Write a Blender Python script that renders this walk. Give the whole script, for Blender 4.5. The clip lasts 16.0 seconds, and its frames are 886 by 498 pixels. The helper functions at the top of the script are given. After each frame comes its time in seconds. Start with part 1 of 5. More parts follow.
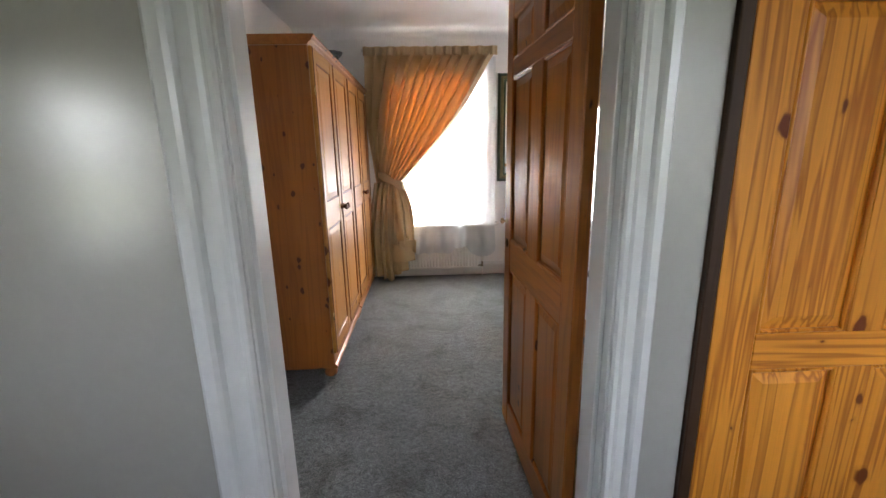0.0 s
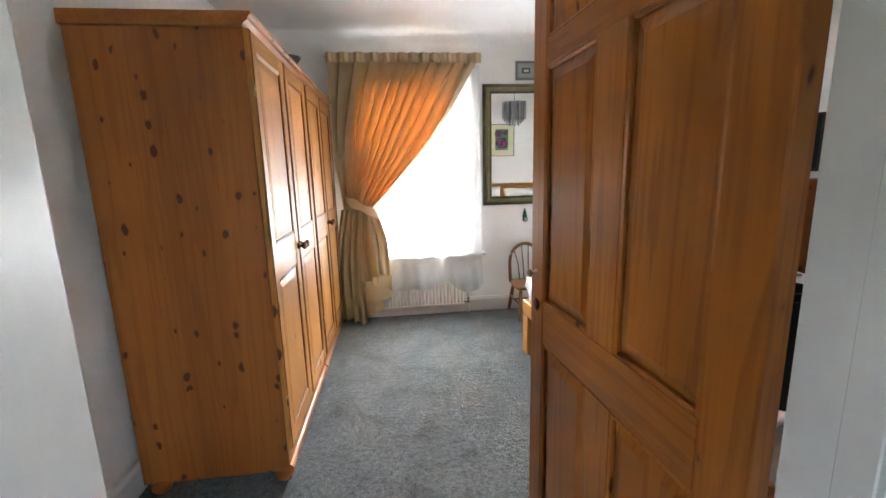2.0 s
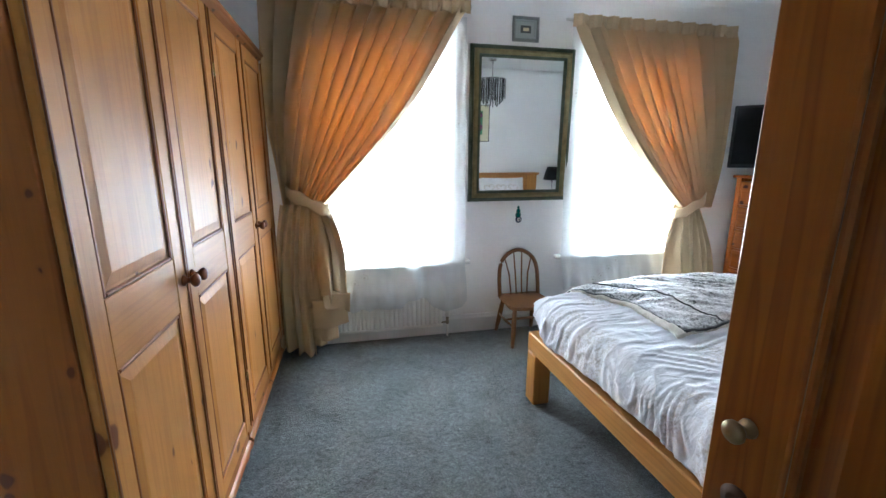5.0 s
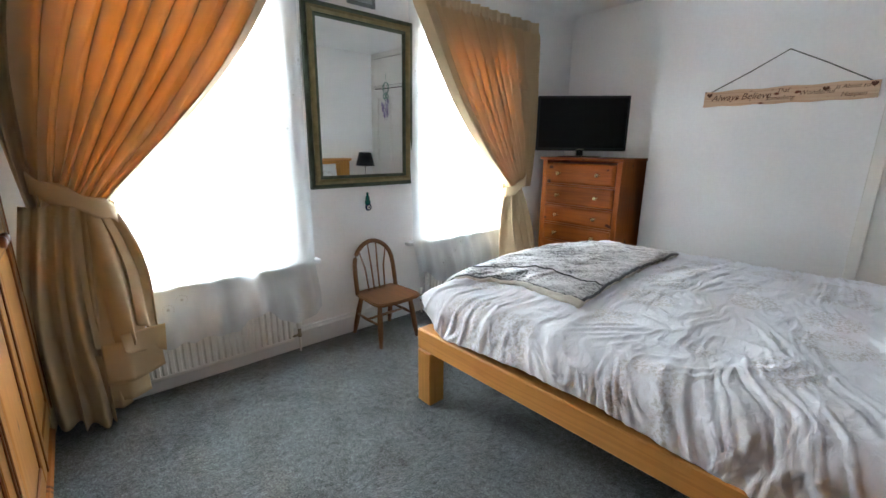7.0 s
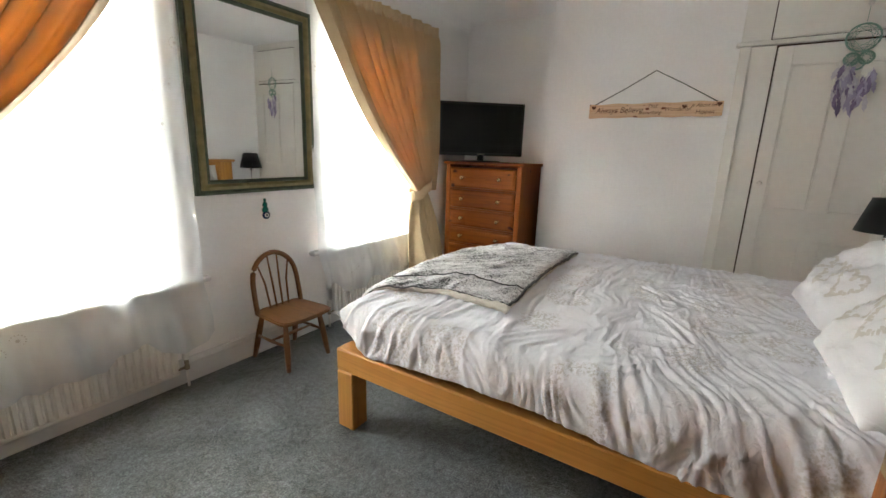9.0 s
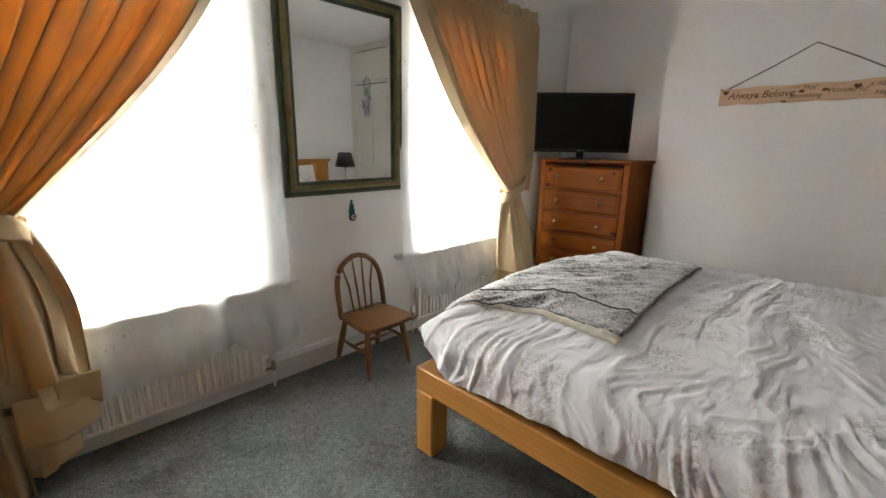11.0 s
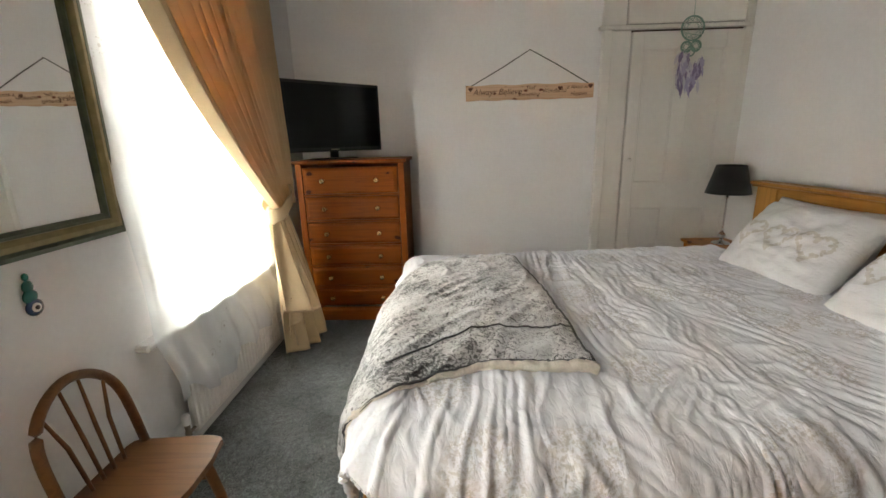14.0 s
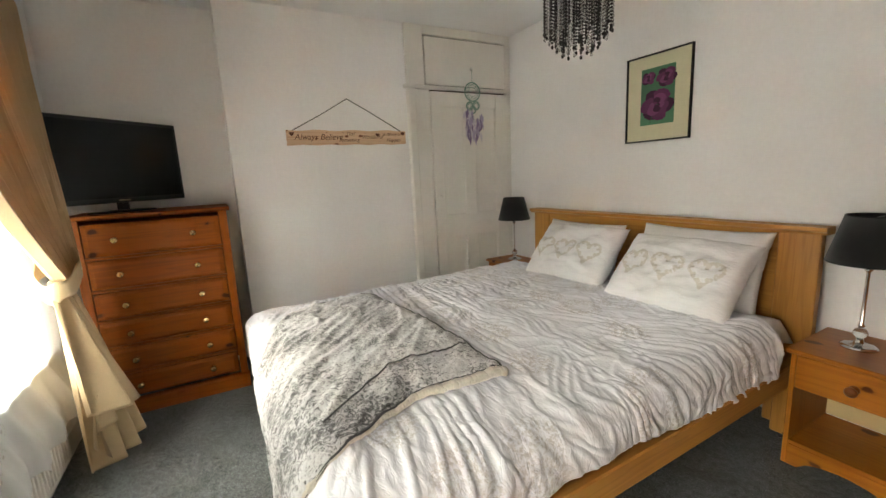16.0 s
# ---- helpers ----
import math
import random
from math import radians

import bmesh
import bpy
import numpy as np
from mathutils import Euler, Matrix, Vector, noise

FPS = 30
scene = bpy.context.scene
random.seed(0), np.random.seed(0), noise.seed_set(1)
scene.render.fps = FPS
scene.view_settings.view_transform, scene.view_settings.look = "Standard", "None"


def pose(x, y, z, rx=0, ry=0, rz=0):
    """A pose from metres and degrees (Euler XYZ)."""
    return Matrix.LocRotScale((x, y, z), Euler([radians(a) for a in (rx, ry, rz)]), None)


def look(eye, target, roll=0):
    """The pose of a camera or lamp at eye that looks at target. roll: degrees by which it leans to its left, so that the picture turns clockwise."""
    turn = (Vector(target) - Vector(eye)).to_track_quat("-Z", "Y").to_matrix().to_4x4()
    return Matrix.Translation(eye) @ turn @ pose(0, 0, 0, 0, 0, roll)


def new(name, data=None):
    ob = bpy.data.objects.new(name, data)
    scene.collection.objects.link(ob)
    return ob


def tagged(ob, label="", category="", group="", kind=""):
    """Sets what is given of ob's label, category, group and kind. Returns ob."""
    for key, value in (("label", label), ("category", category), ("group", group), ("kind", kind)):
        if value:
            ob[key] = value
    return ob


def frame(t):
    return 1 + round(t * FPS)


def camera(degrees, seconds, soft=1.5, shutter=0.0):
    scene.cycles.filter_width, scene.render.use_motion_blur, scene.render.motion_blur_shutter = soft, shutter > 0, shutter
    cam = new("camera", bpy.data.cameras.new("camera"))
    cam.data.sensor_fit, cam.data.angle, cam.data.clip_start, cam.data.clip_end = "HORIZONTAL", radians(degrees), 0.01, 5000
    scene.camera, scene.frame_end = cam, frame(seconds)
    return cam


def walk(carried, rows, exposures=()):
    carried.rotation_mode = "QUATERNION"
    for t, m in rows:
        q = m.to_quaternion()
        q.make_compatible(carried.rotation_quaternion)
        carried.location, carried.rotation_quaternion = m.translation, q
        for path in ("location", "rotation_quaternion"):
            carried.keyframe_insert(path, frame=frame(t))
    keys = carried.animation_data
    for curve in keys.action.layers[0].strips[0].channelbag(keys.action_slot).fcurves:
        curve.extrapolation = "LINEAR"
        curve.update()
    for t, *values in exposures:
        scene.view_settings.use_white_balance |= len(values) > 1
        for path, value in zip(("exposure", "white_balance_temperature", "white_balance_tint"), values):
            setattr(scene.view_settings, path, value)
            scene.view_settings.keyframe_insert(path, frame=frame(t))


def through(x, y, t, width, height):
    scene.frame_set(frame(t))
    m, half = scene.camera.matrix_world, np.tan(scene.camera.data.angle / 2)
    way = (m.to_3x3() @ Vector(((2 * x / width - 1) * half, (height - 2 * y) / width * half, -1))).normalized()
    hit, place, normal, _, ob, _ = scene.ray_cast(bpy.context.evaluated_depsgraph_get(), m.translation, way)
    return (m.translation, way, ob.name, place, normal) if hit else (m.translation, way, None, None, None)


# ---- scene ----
cam = camera(93.6, 16.0)
PATH = [
    (0, (0.347, 2.231, 1.378), (0.423, 4.176, 0.921), -1.1),
    (0.5, (0.347, 2.353, 1.379), (0.42, 4.292, 0.897), -1.3),
    (1, (0.363, 2.527, 1.353), (0.441, 4.469, 0.882), -2.0),
    (1.5, (0.337, 2.709, 1.377), (0.497, 4.657, 0.953), -1.8),
    (2, (0.277, 2.874, 1.388), (0.502, 4.827, 1.018), -1.6),
    (2.5, (0.285, 3.032, 1.382), (0.502, 4.985, 1.014), -1.7),
    (3, (0.328, 3.241, 1.393), (0.532, 5.192, 1.006), -1.1),
    (5.3, (0.226, 3.855, 1.377), (0.766, 5.728, 0.932), 0.7),
    (5.5, (0.168, 3.912, 1.374), (0.822, 5.747, 0.923), 0.6),
    (6, (0.031, 4.027, 1.372), (0.945, 5.743, 0.904), 0.4),
    (6.5, (-0.002, 4.127, 1.33), (1.114, 5.72, 0.862), 0.3),
    (7, (-0.002, 4.253, 1.326), (1.284, 5.708, 0.846), 0.5),
    (7.5, (-0.018, 4.365, 1.313), (1.467, 5.616, 0.833), 1.5),
    (8, (-0.01, 4.411, 1.308), (1.63, 5.462, 0.853), 1.6),
    (8.5, (-0.012, 4.423, 1.314), (1.676, 5.398, 0.866), 1.5),
    (9, (-0.011, 4.429, 1.328), (1.613, 5.502, 0.87), 1.7),
    (9.5, (0.019, 4.387, 1.323), (1.433, 5.731, 0.881), 1.7),
    (11.8, (0.271, 4.775, 1.34), (1.627, 6.162, 0.853), 0.7),
    (12, (0.304, 4.822, 1.315), (1.713, 6.159, 0.84), 0.2),
    (12.5, (0.391, 5.03, 1.334), (1.984, 6.143, 0.86), -0.5),
    (13, (0.407, 5.272, 1.31), (2.202, 6.031, 0.859), 0.0),
    (13.5, (0.369, 5.412, 1.371), (2.264, 5.824, 0.885), -0.3),
    (14, (0.422, 5.567, 1.346), (2.358, 5.619, 0.845), -1.5),
    (14.5, (0.461, 5.68, 1.38), (2.389, 5.438, 0.903), -1.0),
    (15, (0.404, 5.837, 1.391), (2.292, 5.325, 0.978), -1.0),
    (15.5, (0.395, 5.947, 1.379), (2.206, 5.191, 0.996), -1.8),
    (16, (0.441, 5.983, 1.369), (2.172, 5.044, 1.016), -2.8),
]
walk(cam, [(t, look(eye, target, roll)) for t, eye, target, roll in PATH], [(0.0, 4.85, 6450, 15), (2.0, 5.35, 6150, 10), (5.5, 4.72, 5250, 4), (9.0, 4.55, 6550, 7), (12.5, 4.12, 6700, 8), (16.0, 4.43, 7150, 6)])

# ---- world and light ----
world = bpy.data.worlds.new("world")
scene.world = world
world.use_nodes = True
wn = world.node_tree
sky = wn.nodes.new("ShaderNodeTexSky")
sky.sky_type, sky.sun_disc = "NISHITA", False
sky.sun_elevation, sky.sun_rotation = radians(30), radians(8)
sky.air_density, sky.dust_density = 1.0, 3.0
hsv = wn.nodes.new("ShaderNodeHueSaturation")
hsv.inputs["Saturation"].default_value = 0.4
wn.links.new(sky.outputs[0], hsv.inputs["Color"])
wn.links.new(hsv.outputs[0], wn.nodes["Background"].inputs[0])
wn.nodes["Background"].inputs[1].default_value = 0.15
sun = new("sun", bpy.data.lights.new("sun", "SUN"))
sun.data.energy, sun.data.angle, sun.data.color = 2.4, radians(60), (1.0, 0.98, 0.95)
sun.matrix_world = look((0, 0, 0), (-0.06, -0.86, -0.50))


# ---- materials ----
def mat(name, rough=0.6, metal=0.0):
    m = bpy.data.materials.new(name)
    m.use_nodes = True
    nt = m.node_tree
    b = nt.nodes["Principled BSDF"]
    b.inputs["Roughness"].default_value, b.inputs["Metallic"].default_value = rough, metal
    return m, nt, b


def nd(nt, kind, links=None, **vals):
    n = nt.nodes.new(kind)
    for k, v in vals.items():
        if k in n.inputs:
            n.inputs[k].default_value = v
    for k, s in (links or {}).items():
        nt.links.new(s, n.inputs[k])
    return n


def coords(nt, scale=(1, 1, 1), turn=(0, 0, 0), vary=True):
    tc = nt.nodes.new("ShaderNodeTexCoord")
    mp = nt.nodes.new("ShaderNodeMapping")
    mp.inputs["Scale"].default_value, mp.inputs["Rotation"].default_value = scale, turn
    src = tc.outputs["Object"]
    if vary:
        oi = nt.nodes.new("ShaderNodeObjectInfo")
        mul = nd(nt, "ShaderNodeMath", {0: oi.outputs["Random"]})
        mul.operation = "MULTIPLY"
        mul.inputs[1].default_value = 37.0
        add = nt.nodes.new("ShaderNodeVectorMath")
        nt.links.new(src, add.inputs[0])
        nt.links.new(mul.outputs[0], add.inputs[1])
        src = add.outputs[0]
    nt.links.new(src, mp.inputs["Vector"])
    return mp.outputs[0]


def ramp(nt, fac, stops):
    r = nt.nodes.new("ShaderNodeValToRGB")
    e = r.color_ramp.elements
    while len(e) < len(stops):
        e.new(0.5)
    for el, (p, c) in zip(e, stops):
        el.position = p
        el.color = (*c, 1) if len(c) == 3 else c
    nt.links.new(fac, r.inputs[0])
    return r.outputs[0]


def mix(nt, fac, a, b, mode="MIX"):
    n = nt.nodes.new("ShaderNodeMix")
    n.data_type, n.blend_type = "RGBA", mode
    for i, v in ((0, fac), (6, a), (7, b)):
        if isinstance(v, (int, float)):
            n.inputs[i].default_value = v
        elif isinstance(v, tuple):
            n.inputs[i].default_value = (*v, 1)
        else:
            nt.links.new(v, n.inputs[i])
    return n.outputs[2]


def math1(nt, op, a, b=None):
    n = nt.nodes.new("ShaderNodeMath")
    n.operation = op
    for i, v in ((0, a), (1, b)):
        if v is None:
            continue
        if isinstance(v, (int, float)):
            n.inputs[i].default_value = v
        else:
            nt.links.new(v, n.inputs[i])
    return n.outputs[0]


def bump(nt, b, height, strength=0.3, dist=0.01):
    n = nd(nt, "ShaderNodeBump", {"Height": height}, Strength=strength, Distance=dist)
    nt.links.new(n.outputs[0], b.inputs["Normal"])


def wood(name, light, dark, axis="z", rough=0.35, knots=0.5, knot_scale=5.0, bumps=0.08, coat=0.0, boards=0.0, ring=0.42):
    """Varnished softwood, its grain along one axis: growth rings drawn out, fine fibres, and dark knots."""
    m, nt, b = mat(name, rough)
    st = {"x": (0.045, 1, 1), "y": (1, 0.045, 1), "z": (1, 1, 0.045)}[axis]
    v = coords(nt, st)
    warp = nd(nt, "ShaderNodeTexNoise", {"Vector": v}, Scale=4.0, Detail=2.0)
    vv = nt.nodes.new("ShaderNodeVectorMath")
    vv.operation = "MULTIPLY_ADD"
    nt.links.new(warp.outputs["Color"], vv.inputs[0])
    vv.inputs[1].default_value = (0.16, 0.16, 0.16)
    nt.links.new(v, vv.inputs[2])
    rings = nd(nt, "ShaderNodeTexNoise", {"Vector": vv.outputs[0]}, Scale=27.0, Detail=2.0, Roughness=0.5)
    ringw = ramp(nt, math1(nt, "FRACT", math1(nt, "MULTIPLY", rings.outputs["Fac"], 4.0)), [(0.0, (0.1, 0.1, 0.1)), (0.45, (0.25, 0.25, 0.25)), (0.80, (1, 1, 1)), (1.0, (0.1, 0.1, 0.1))])
    st2 = {"x": (0.02, 1, 1), "y": (1, 0.02, 1), "z": (1, 1, 0.02)}[axis]
    fine = nd(nt, "ShaderNodeTexNoise", {"Vector": coords(nt, st2)}, Scale=260.0, Detail=3.0)
    broad = nd(nt, "ShaderNodeTexNoise", {"Vector": v}, Scale=2.4, Detail=3.0)
    c = mix(nt, math1(nt, "MULTIPLY", ringw, ring), light, dark)
    c = mix(nt, math1(nt, "MULTIPLY", fine.outputs["Fac"], 0.30), c, dark)
    tone = ramp(nt, broad.outputs["Fac"], [(0.35, (0.80, 0.74, 0.68)), (0.65, (1.08, 1.08, 1.08))])
    c = mix(nt, 1.0, c, tone, "MULTIPLY")
    if boards:
        w = nd(nt, "ShaderNodeTexNoise", {"Vector": coords(nt, {"z": (1, 1, 0.001), "y": (1, 0.001, 1), "x": (0.001, 1, 1)}[axis])}, Scale=boards, Detail=0.0)
        w = ramp(nt, w.outputs["Fac"], [(0.44, (0.86, 0.82, 0.78)), (0.47, (1.0, 1.0, 1.0)), (0.56, (1.0, 1.0, 1.0)), (0.59, (1.1, 1.08, 1.05))])
        c = mix(nt, 1.0, c, w, "MULTIPLY")
    if knots:
        ks = {"x": (0.6, 1, 1), "y": (1, 0.6, 1), "z": (1, 1, 0.6)}[axis]
        sp = nd(nt, "ShaderNodeSeparateXYZ", {0: coords(nt, ks)})
        o = {"x": (1, 2, 0), "y": (0, 2, 1), "z": (0, 1, 2)}[axis]
        flat = nd(nt, "ShaderNodeCombineXYZ", {0: math1(nt, "ADD", sp.outputs[o[0]], sp.outputs[o[1]]), 1: sp.outputs[o[2]]})
        kw = nd(nt, "ShaderNodeTexNoise", {"Vector": flat.outputs[0]}, Scale=30.0, Detail=1.0)
        kk = nt.nodes.new("ShaderNodeVectorMath")
        kk.operation = "MULTIPLY_ADD"
        nt.links.new(kw.outputs["Color"], kk.inputs[0])
        kk.inputs[1].default_value = (0.02, 0.02, 0.0)
        nt.links.new(flat.outputs[0], kk.inputs[2])
        vo = nt.nodes.new("ShaderNodeTexVoronoi")
        vo.voronoi_dimensions = "2D"
        vo.inputs["Scale"].default_value, vo.inputs["Randomness"].default_value = knot_scale, 1.0
        nt.links.new(kk.outputs[0], vo.inputs["Vector"])
        sel = nd(nt, "ShaderNodeSeparateColor", {0: vo.outputs["Color"]})
        size = math1(nt, "MULTIPLY", math1(nt, "MAXIMUM", math1(nt, "SUBTRACT", sel.outputs[0], 1.0 - knots), 0.0), 0.19 / knots)
        inside = math1(nt, "SUBTRACT", size, vo.outputs["Distance"])
        k = ramp(nt, math1(nt, "MULTIPLY", inside, 14.0), [(0.0, (0, 0, 0)), (0.35, (0.75, 0.75, 0.75)), (0.6, (1, 1, 1))])
        halo = ramp(nt, math1(nt, "ADD", math1(nt, "MULTIPLY", inside, 6.0), 0.35), [(0.0, (0, 0, 0)), (0.6, (0.45, 0.45, 0.45))])
        hit = math1(nt, "GREATER_THAN", size, 0.004)
        c = mix(nt, math1(nt, "MULTIPLY", halo, hit), c, tuple(x * 0.6 for x in dark))
        c = mix(nt, math1(nt, "MULTIPLY", k, hit), c, (dark[0] * 0.40, dark[1] * 0.27, dark[2] * 0.25))
    nt.links.new(c, b.inputs["Base Color"])
    rr = math1(nt, "ADD", math1(nt, "MULTIPLY", broad.outputs["Fac"], 0.16), rough - 0.08)
    nt.links.new(rr, b.inputs["Roughness"])
    b.inputs["Specular IOR Level"].default_value = 0.34
    b.inputs["Coat Weight"].default_value, b.inputs["Coat Roughness"].default_value = coat, 0.12
    bump(nt, b, fine.outputs["Fac"], bumps, 0.002)
    return m


def paint(name, colour, rough=0.6, mottling=0.05, bumps=0.15, scale=60.0, coat=0.0):
    m, nt, b = mat(name, rough)
    v = coords(nt, vary=False)
    n1 = nd(nt, "ShaderNodeTexNoise", {"Vector": v}, Scale=1.7, Detail=4.0)
    n2 = nd(nt, "ShaderNodeTexNoise", {"Vector": v}, Scale=scale, Detail=3.0)
    lo, hi = tuple(c * (1 - mottling) for c in colour), tuple(min(1, c * (1 + mottling * 0.5)) for c in colour)
    c = ramp(nt, n1.outputs["Fac"], [(0.3, lo), (0.7, hi)])
    sc = ramp(nt, n2.outputs["Fac"], [(0.3, (0.965, 0.965, 0.965)), (0.7, (1.0, 1.0, 1.0))])
    nt.links.new(mix(nt, 1.0, c, sc, "MULTIPLY"), b.inputs["Base Color"])
    b.inputs["Coat Weight"].default_value, b.inputs["Coat Roughness"].default_value = coat, 0.15
    bump(nt, b, n2.outputs["Fac"], bumps, 0.003)
    return m


def cloth(name, colour, weave=900.0, through=0.0, glow=None, sheen=0.2, mott=0.08, creases=0.0):
    """Woven fabric; through is the share of light that passes, in the colour glow."""
    m, nt, b = mat(name, 0.9)
    v = coords(nt, vary=False)
    n1 = nd(nt, "ShaderNodeTexNoise", {"Vector": v}, Scale=6.0, Detail=4.0)
    n2 = nd(nt, "ShaderNodeTexNoise", {"Vector": v}, Scale=weave, Detail=1.0)
    c = ramp(nt, n1.outputs["Fac"], [(0.3, tuple(x * (1 - mott) for x in colour)), (0.7, colour)])
    c2 = ramp(nt, n2.outputs["Fac"], [(0.3, (0.88, 0.88, 0.88)), (0.7, (1, 1, 1))])
    c = mix(nt, 1.0, c, c2, "MULTIPLY")
    nt.links.new(c, b.inputs["Base Color"])
    b.inputs["Sheen Weight"].default_value = sheen
    h = n2.outputs["Fac"]
    if creases:
        cr = nd(nt, "ShaderNodeTexNoise", {"Vector": coords(nt, (1, 2.2, 1), vary=False)}, Scale=26.0, Detail=4.0, Distortion=1.2)
        h = math1(nt, "ADD", math1(nt, "MULTIPLY", cr.outputs["Fac"], creases), math1(nt, "MULTIPLY", h, 0.06))
        bump(nt, b, h, 0.5, 0.012)
    else:
        bump(nt, b, h, 0.25, 0.001)
    if through:
        tr = nt.nodes.new("ShaderNodeBsdfTranslucent")
        tr.inputs[0].default_value = (*(glow or colour), 1)
        ms = nt.nodes.new("ShaderNodeMixShader")
        ms.inputs[0].default_value = through
        nt.links.new(b.outputs[0], ms.inputs[1])
        nt.links.new(tr.outputs[0], ms.inputs[2])
        nt.links.new(ms.outputs[0], nt.nodes["Material Output"].inputs[0])
    return m


WALL = paint("wall_paint", (0.86, 0.85, 0.84), 0.75, 0.04, 0.12, 45)
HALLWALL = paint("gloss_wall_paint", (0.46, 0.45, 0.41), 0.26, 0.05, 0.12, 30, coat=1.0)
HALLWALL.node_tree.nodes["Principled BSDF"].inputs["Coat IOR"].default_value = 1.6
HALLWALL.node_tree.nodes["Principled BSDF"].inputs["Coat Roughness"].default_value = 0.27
CEIL = paint("ceiling_paint", (0.85, 0.845, 0.84), 0.85, 0.03, 0.1, 70)
GLOSS = paint("white_gloss_paint", (0.76, 0.765, 0.755), 0.25, 0.05, 0.1, 25)
CUPBOARD = paint("cream_satin_paint", (0.80, 0.78, 0.73), 0.45, 0.05, 0.1, 30)
RADMAT = paint("radiator_enamel", (0.80, 0.79, 0.75), 0.35, 0.03, 0.02, 20)
PINE_L, PINE_D = (0.47, 0.215, 0.06), (0.20, 0.065, 0.014)
WARD = {a: wood("wardrobe_pine_" + a, (0.40, 0.145, 0.026), (0.20, 0.055, 0.009), a, 0.42, 0.50, 13.5, coat=0.10, boards=4.0) for a in "xyz"}
WARDP = {a: wood("wardrobe_panel_pine_" + a, (0.52, 0.24, 0.055), (0.33, 0.12, 0.022), a, 0.42, 0.14, 10.0, coat=0.05) for a in "xyz"}
DOORW = {a: wood("door_pine_" + a, (0.44, 0.150, 0.020), (0.15, 0.038, 0.005), a, 0.30, 0.14, 9.0, coat=0.15, ring=0.5) for a in "xyz"}
HALLP = {a: wood("hall_pine_" + a, (0.88, 0.37, 0.045), (0.36, 0.095, 0.007), a, 0.42, 0.20, 9.0, ring=0.85, coat=0.0) for a in "xyz"}
CHEST = {a: wood("chest_pine_" + a, (0.30, 0.080, 0.004), (0.12, 0.026, 0.002), a, 0.50, 0.14, 8.0) for a in "xyz"}
for _m in CHEST.values():
    _m.node_tree.nodes["Principled BSDF"].inputs["Specular IOR Level"].default_value = 0.2
BEDP = {a: wood("bedside_pine_" + a, (0.43, 0.155, 0.014), (0.22, 0.06, 0.005), a, 0.40, 0.35, 9.0, coat=0.1) for a in "xyz"}
OAK = {a: wood("bed_oak_" + a, (0.56, 0.275, 0.065), (0.30, 0.125, 0.028), a, 0.42, 0.05, 5.0) for a in "xyz"}
CHAIRW = wood("chair_beech", (0.235, 0.108, 0.036), (0.10, 0.040, 0.012), "y", 0.42, 0.0)
KNOBW = wood("knob_wood", (0.22, 0.065, 0.016), (0.10, 0.028, 0.008), "x", 0.35, 0.0, coat=0.1)
DARKW = wood("dark_frame_wood", (0.060, 0.028, 0.012), (0.025, 0.012, 0.006), "z", 0.5, 0.0)


def simple(name, colour, rough=0.5, metal=0.0, vary=0.06, scale=30.0):
    m, nt, b = mat(name, rough, metal)
    n = nd(nt, "ShaderNodeTexNoise", {"Vector": coords(nt, vary=False)}, Scale=scale, Detail=3.0)
    nt.links.new(ramp(nt, n.outputs["Fac"], [(0.3, tuple(c * (1 - vary) for c in colour)), (0.7, tuple(min(1, c * (1 + vary)) for c in colour))]), b.inputs["Base Color"])
    return m


BRASS = simple("brass", (0.72, 0.52, 0.24), 0.25, 1.0)
OLDBRASS = simple("aged_brass", (0.42, 0.32, 0.19), 0.35, 1.0, 0.2)
CHROME = simple("chrome", (0.75, 0.74, 0.73), 0.12, 1.0)
STEEL = simple("dull_metal", (0.30, 0.27, 0.22), 0.4, 1.0)
BLACK = simple("black_plastic", (0.012, 0.012, 0.013), 0.35)
SCREEN = simple("screen_black", (0.008, 0.008, 0.009), 0.16)
SHADE = cloth("black_shade_cloth", (0.014, 0.013, 0.014), 700.0)
WHITEPL = simple("white_plastic", (0.72, 0.71, 0.68), 0.4)
GREEN = simple("green_gilt_frame", (0.055, 0.075, 0.045), 0.45, 0.1, 0.25, 20)
GILT = simple("worn_gilt", (0.20, 0.165, 0.075), 0.42, 0.4, 0.2, 25)
STRING = simple("grey_string", (0.16, 0.15, 0.14), 0.9)

for _m in (BLACK, SCREEN):
    _m.node_tree.nodes["Principled BSDF"].inputs["Specular IOR Level"].default_value = 0.22

MIRROR, _nt, _b = mat("mirror_glass", 0.015, 1.0)
_b.inputs["Base Color"].default_value = (0.86, 0.88, 0.87, 1)
GLASS, _nt, _b = mat("window_glass", 0.0)
_tr = _nt.nodes.new("ShaderNodeBsdfTransparent")
_gl = _nt.nodes.new("ShaderNodeBsdfGlossy")
_gl.inputs["Roughness"].default_value = 0.01
_fr = _nt.nodes.new("ShaderNodeFresnel")
_ms = _nt.nodes.new("ShaderNodeMixShader")
_nt.links.new(_fr.outputs[0], _ms.inputs[0])
_nt.links.new(_tr.outputs[0], _ms.inputs[1])
_nt.links.new(_gl.outputs[0], _ms.inputs[2])
_nt.links.new(_ms.outputs[0], _nt.nodes["Material Output"].inputs[0])
CRYSTAL, _nt, _b = mat("clear_acrylic", 0.05)
_b.inputs["Transmission Weight"].default_value, _b.inputs["Base Color"].default_value = 0.9, (0.9, 0.9, 0.9, 1)

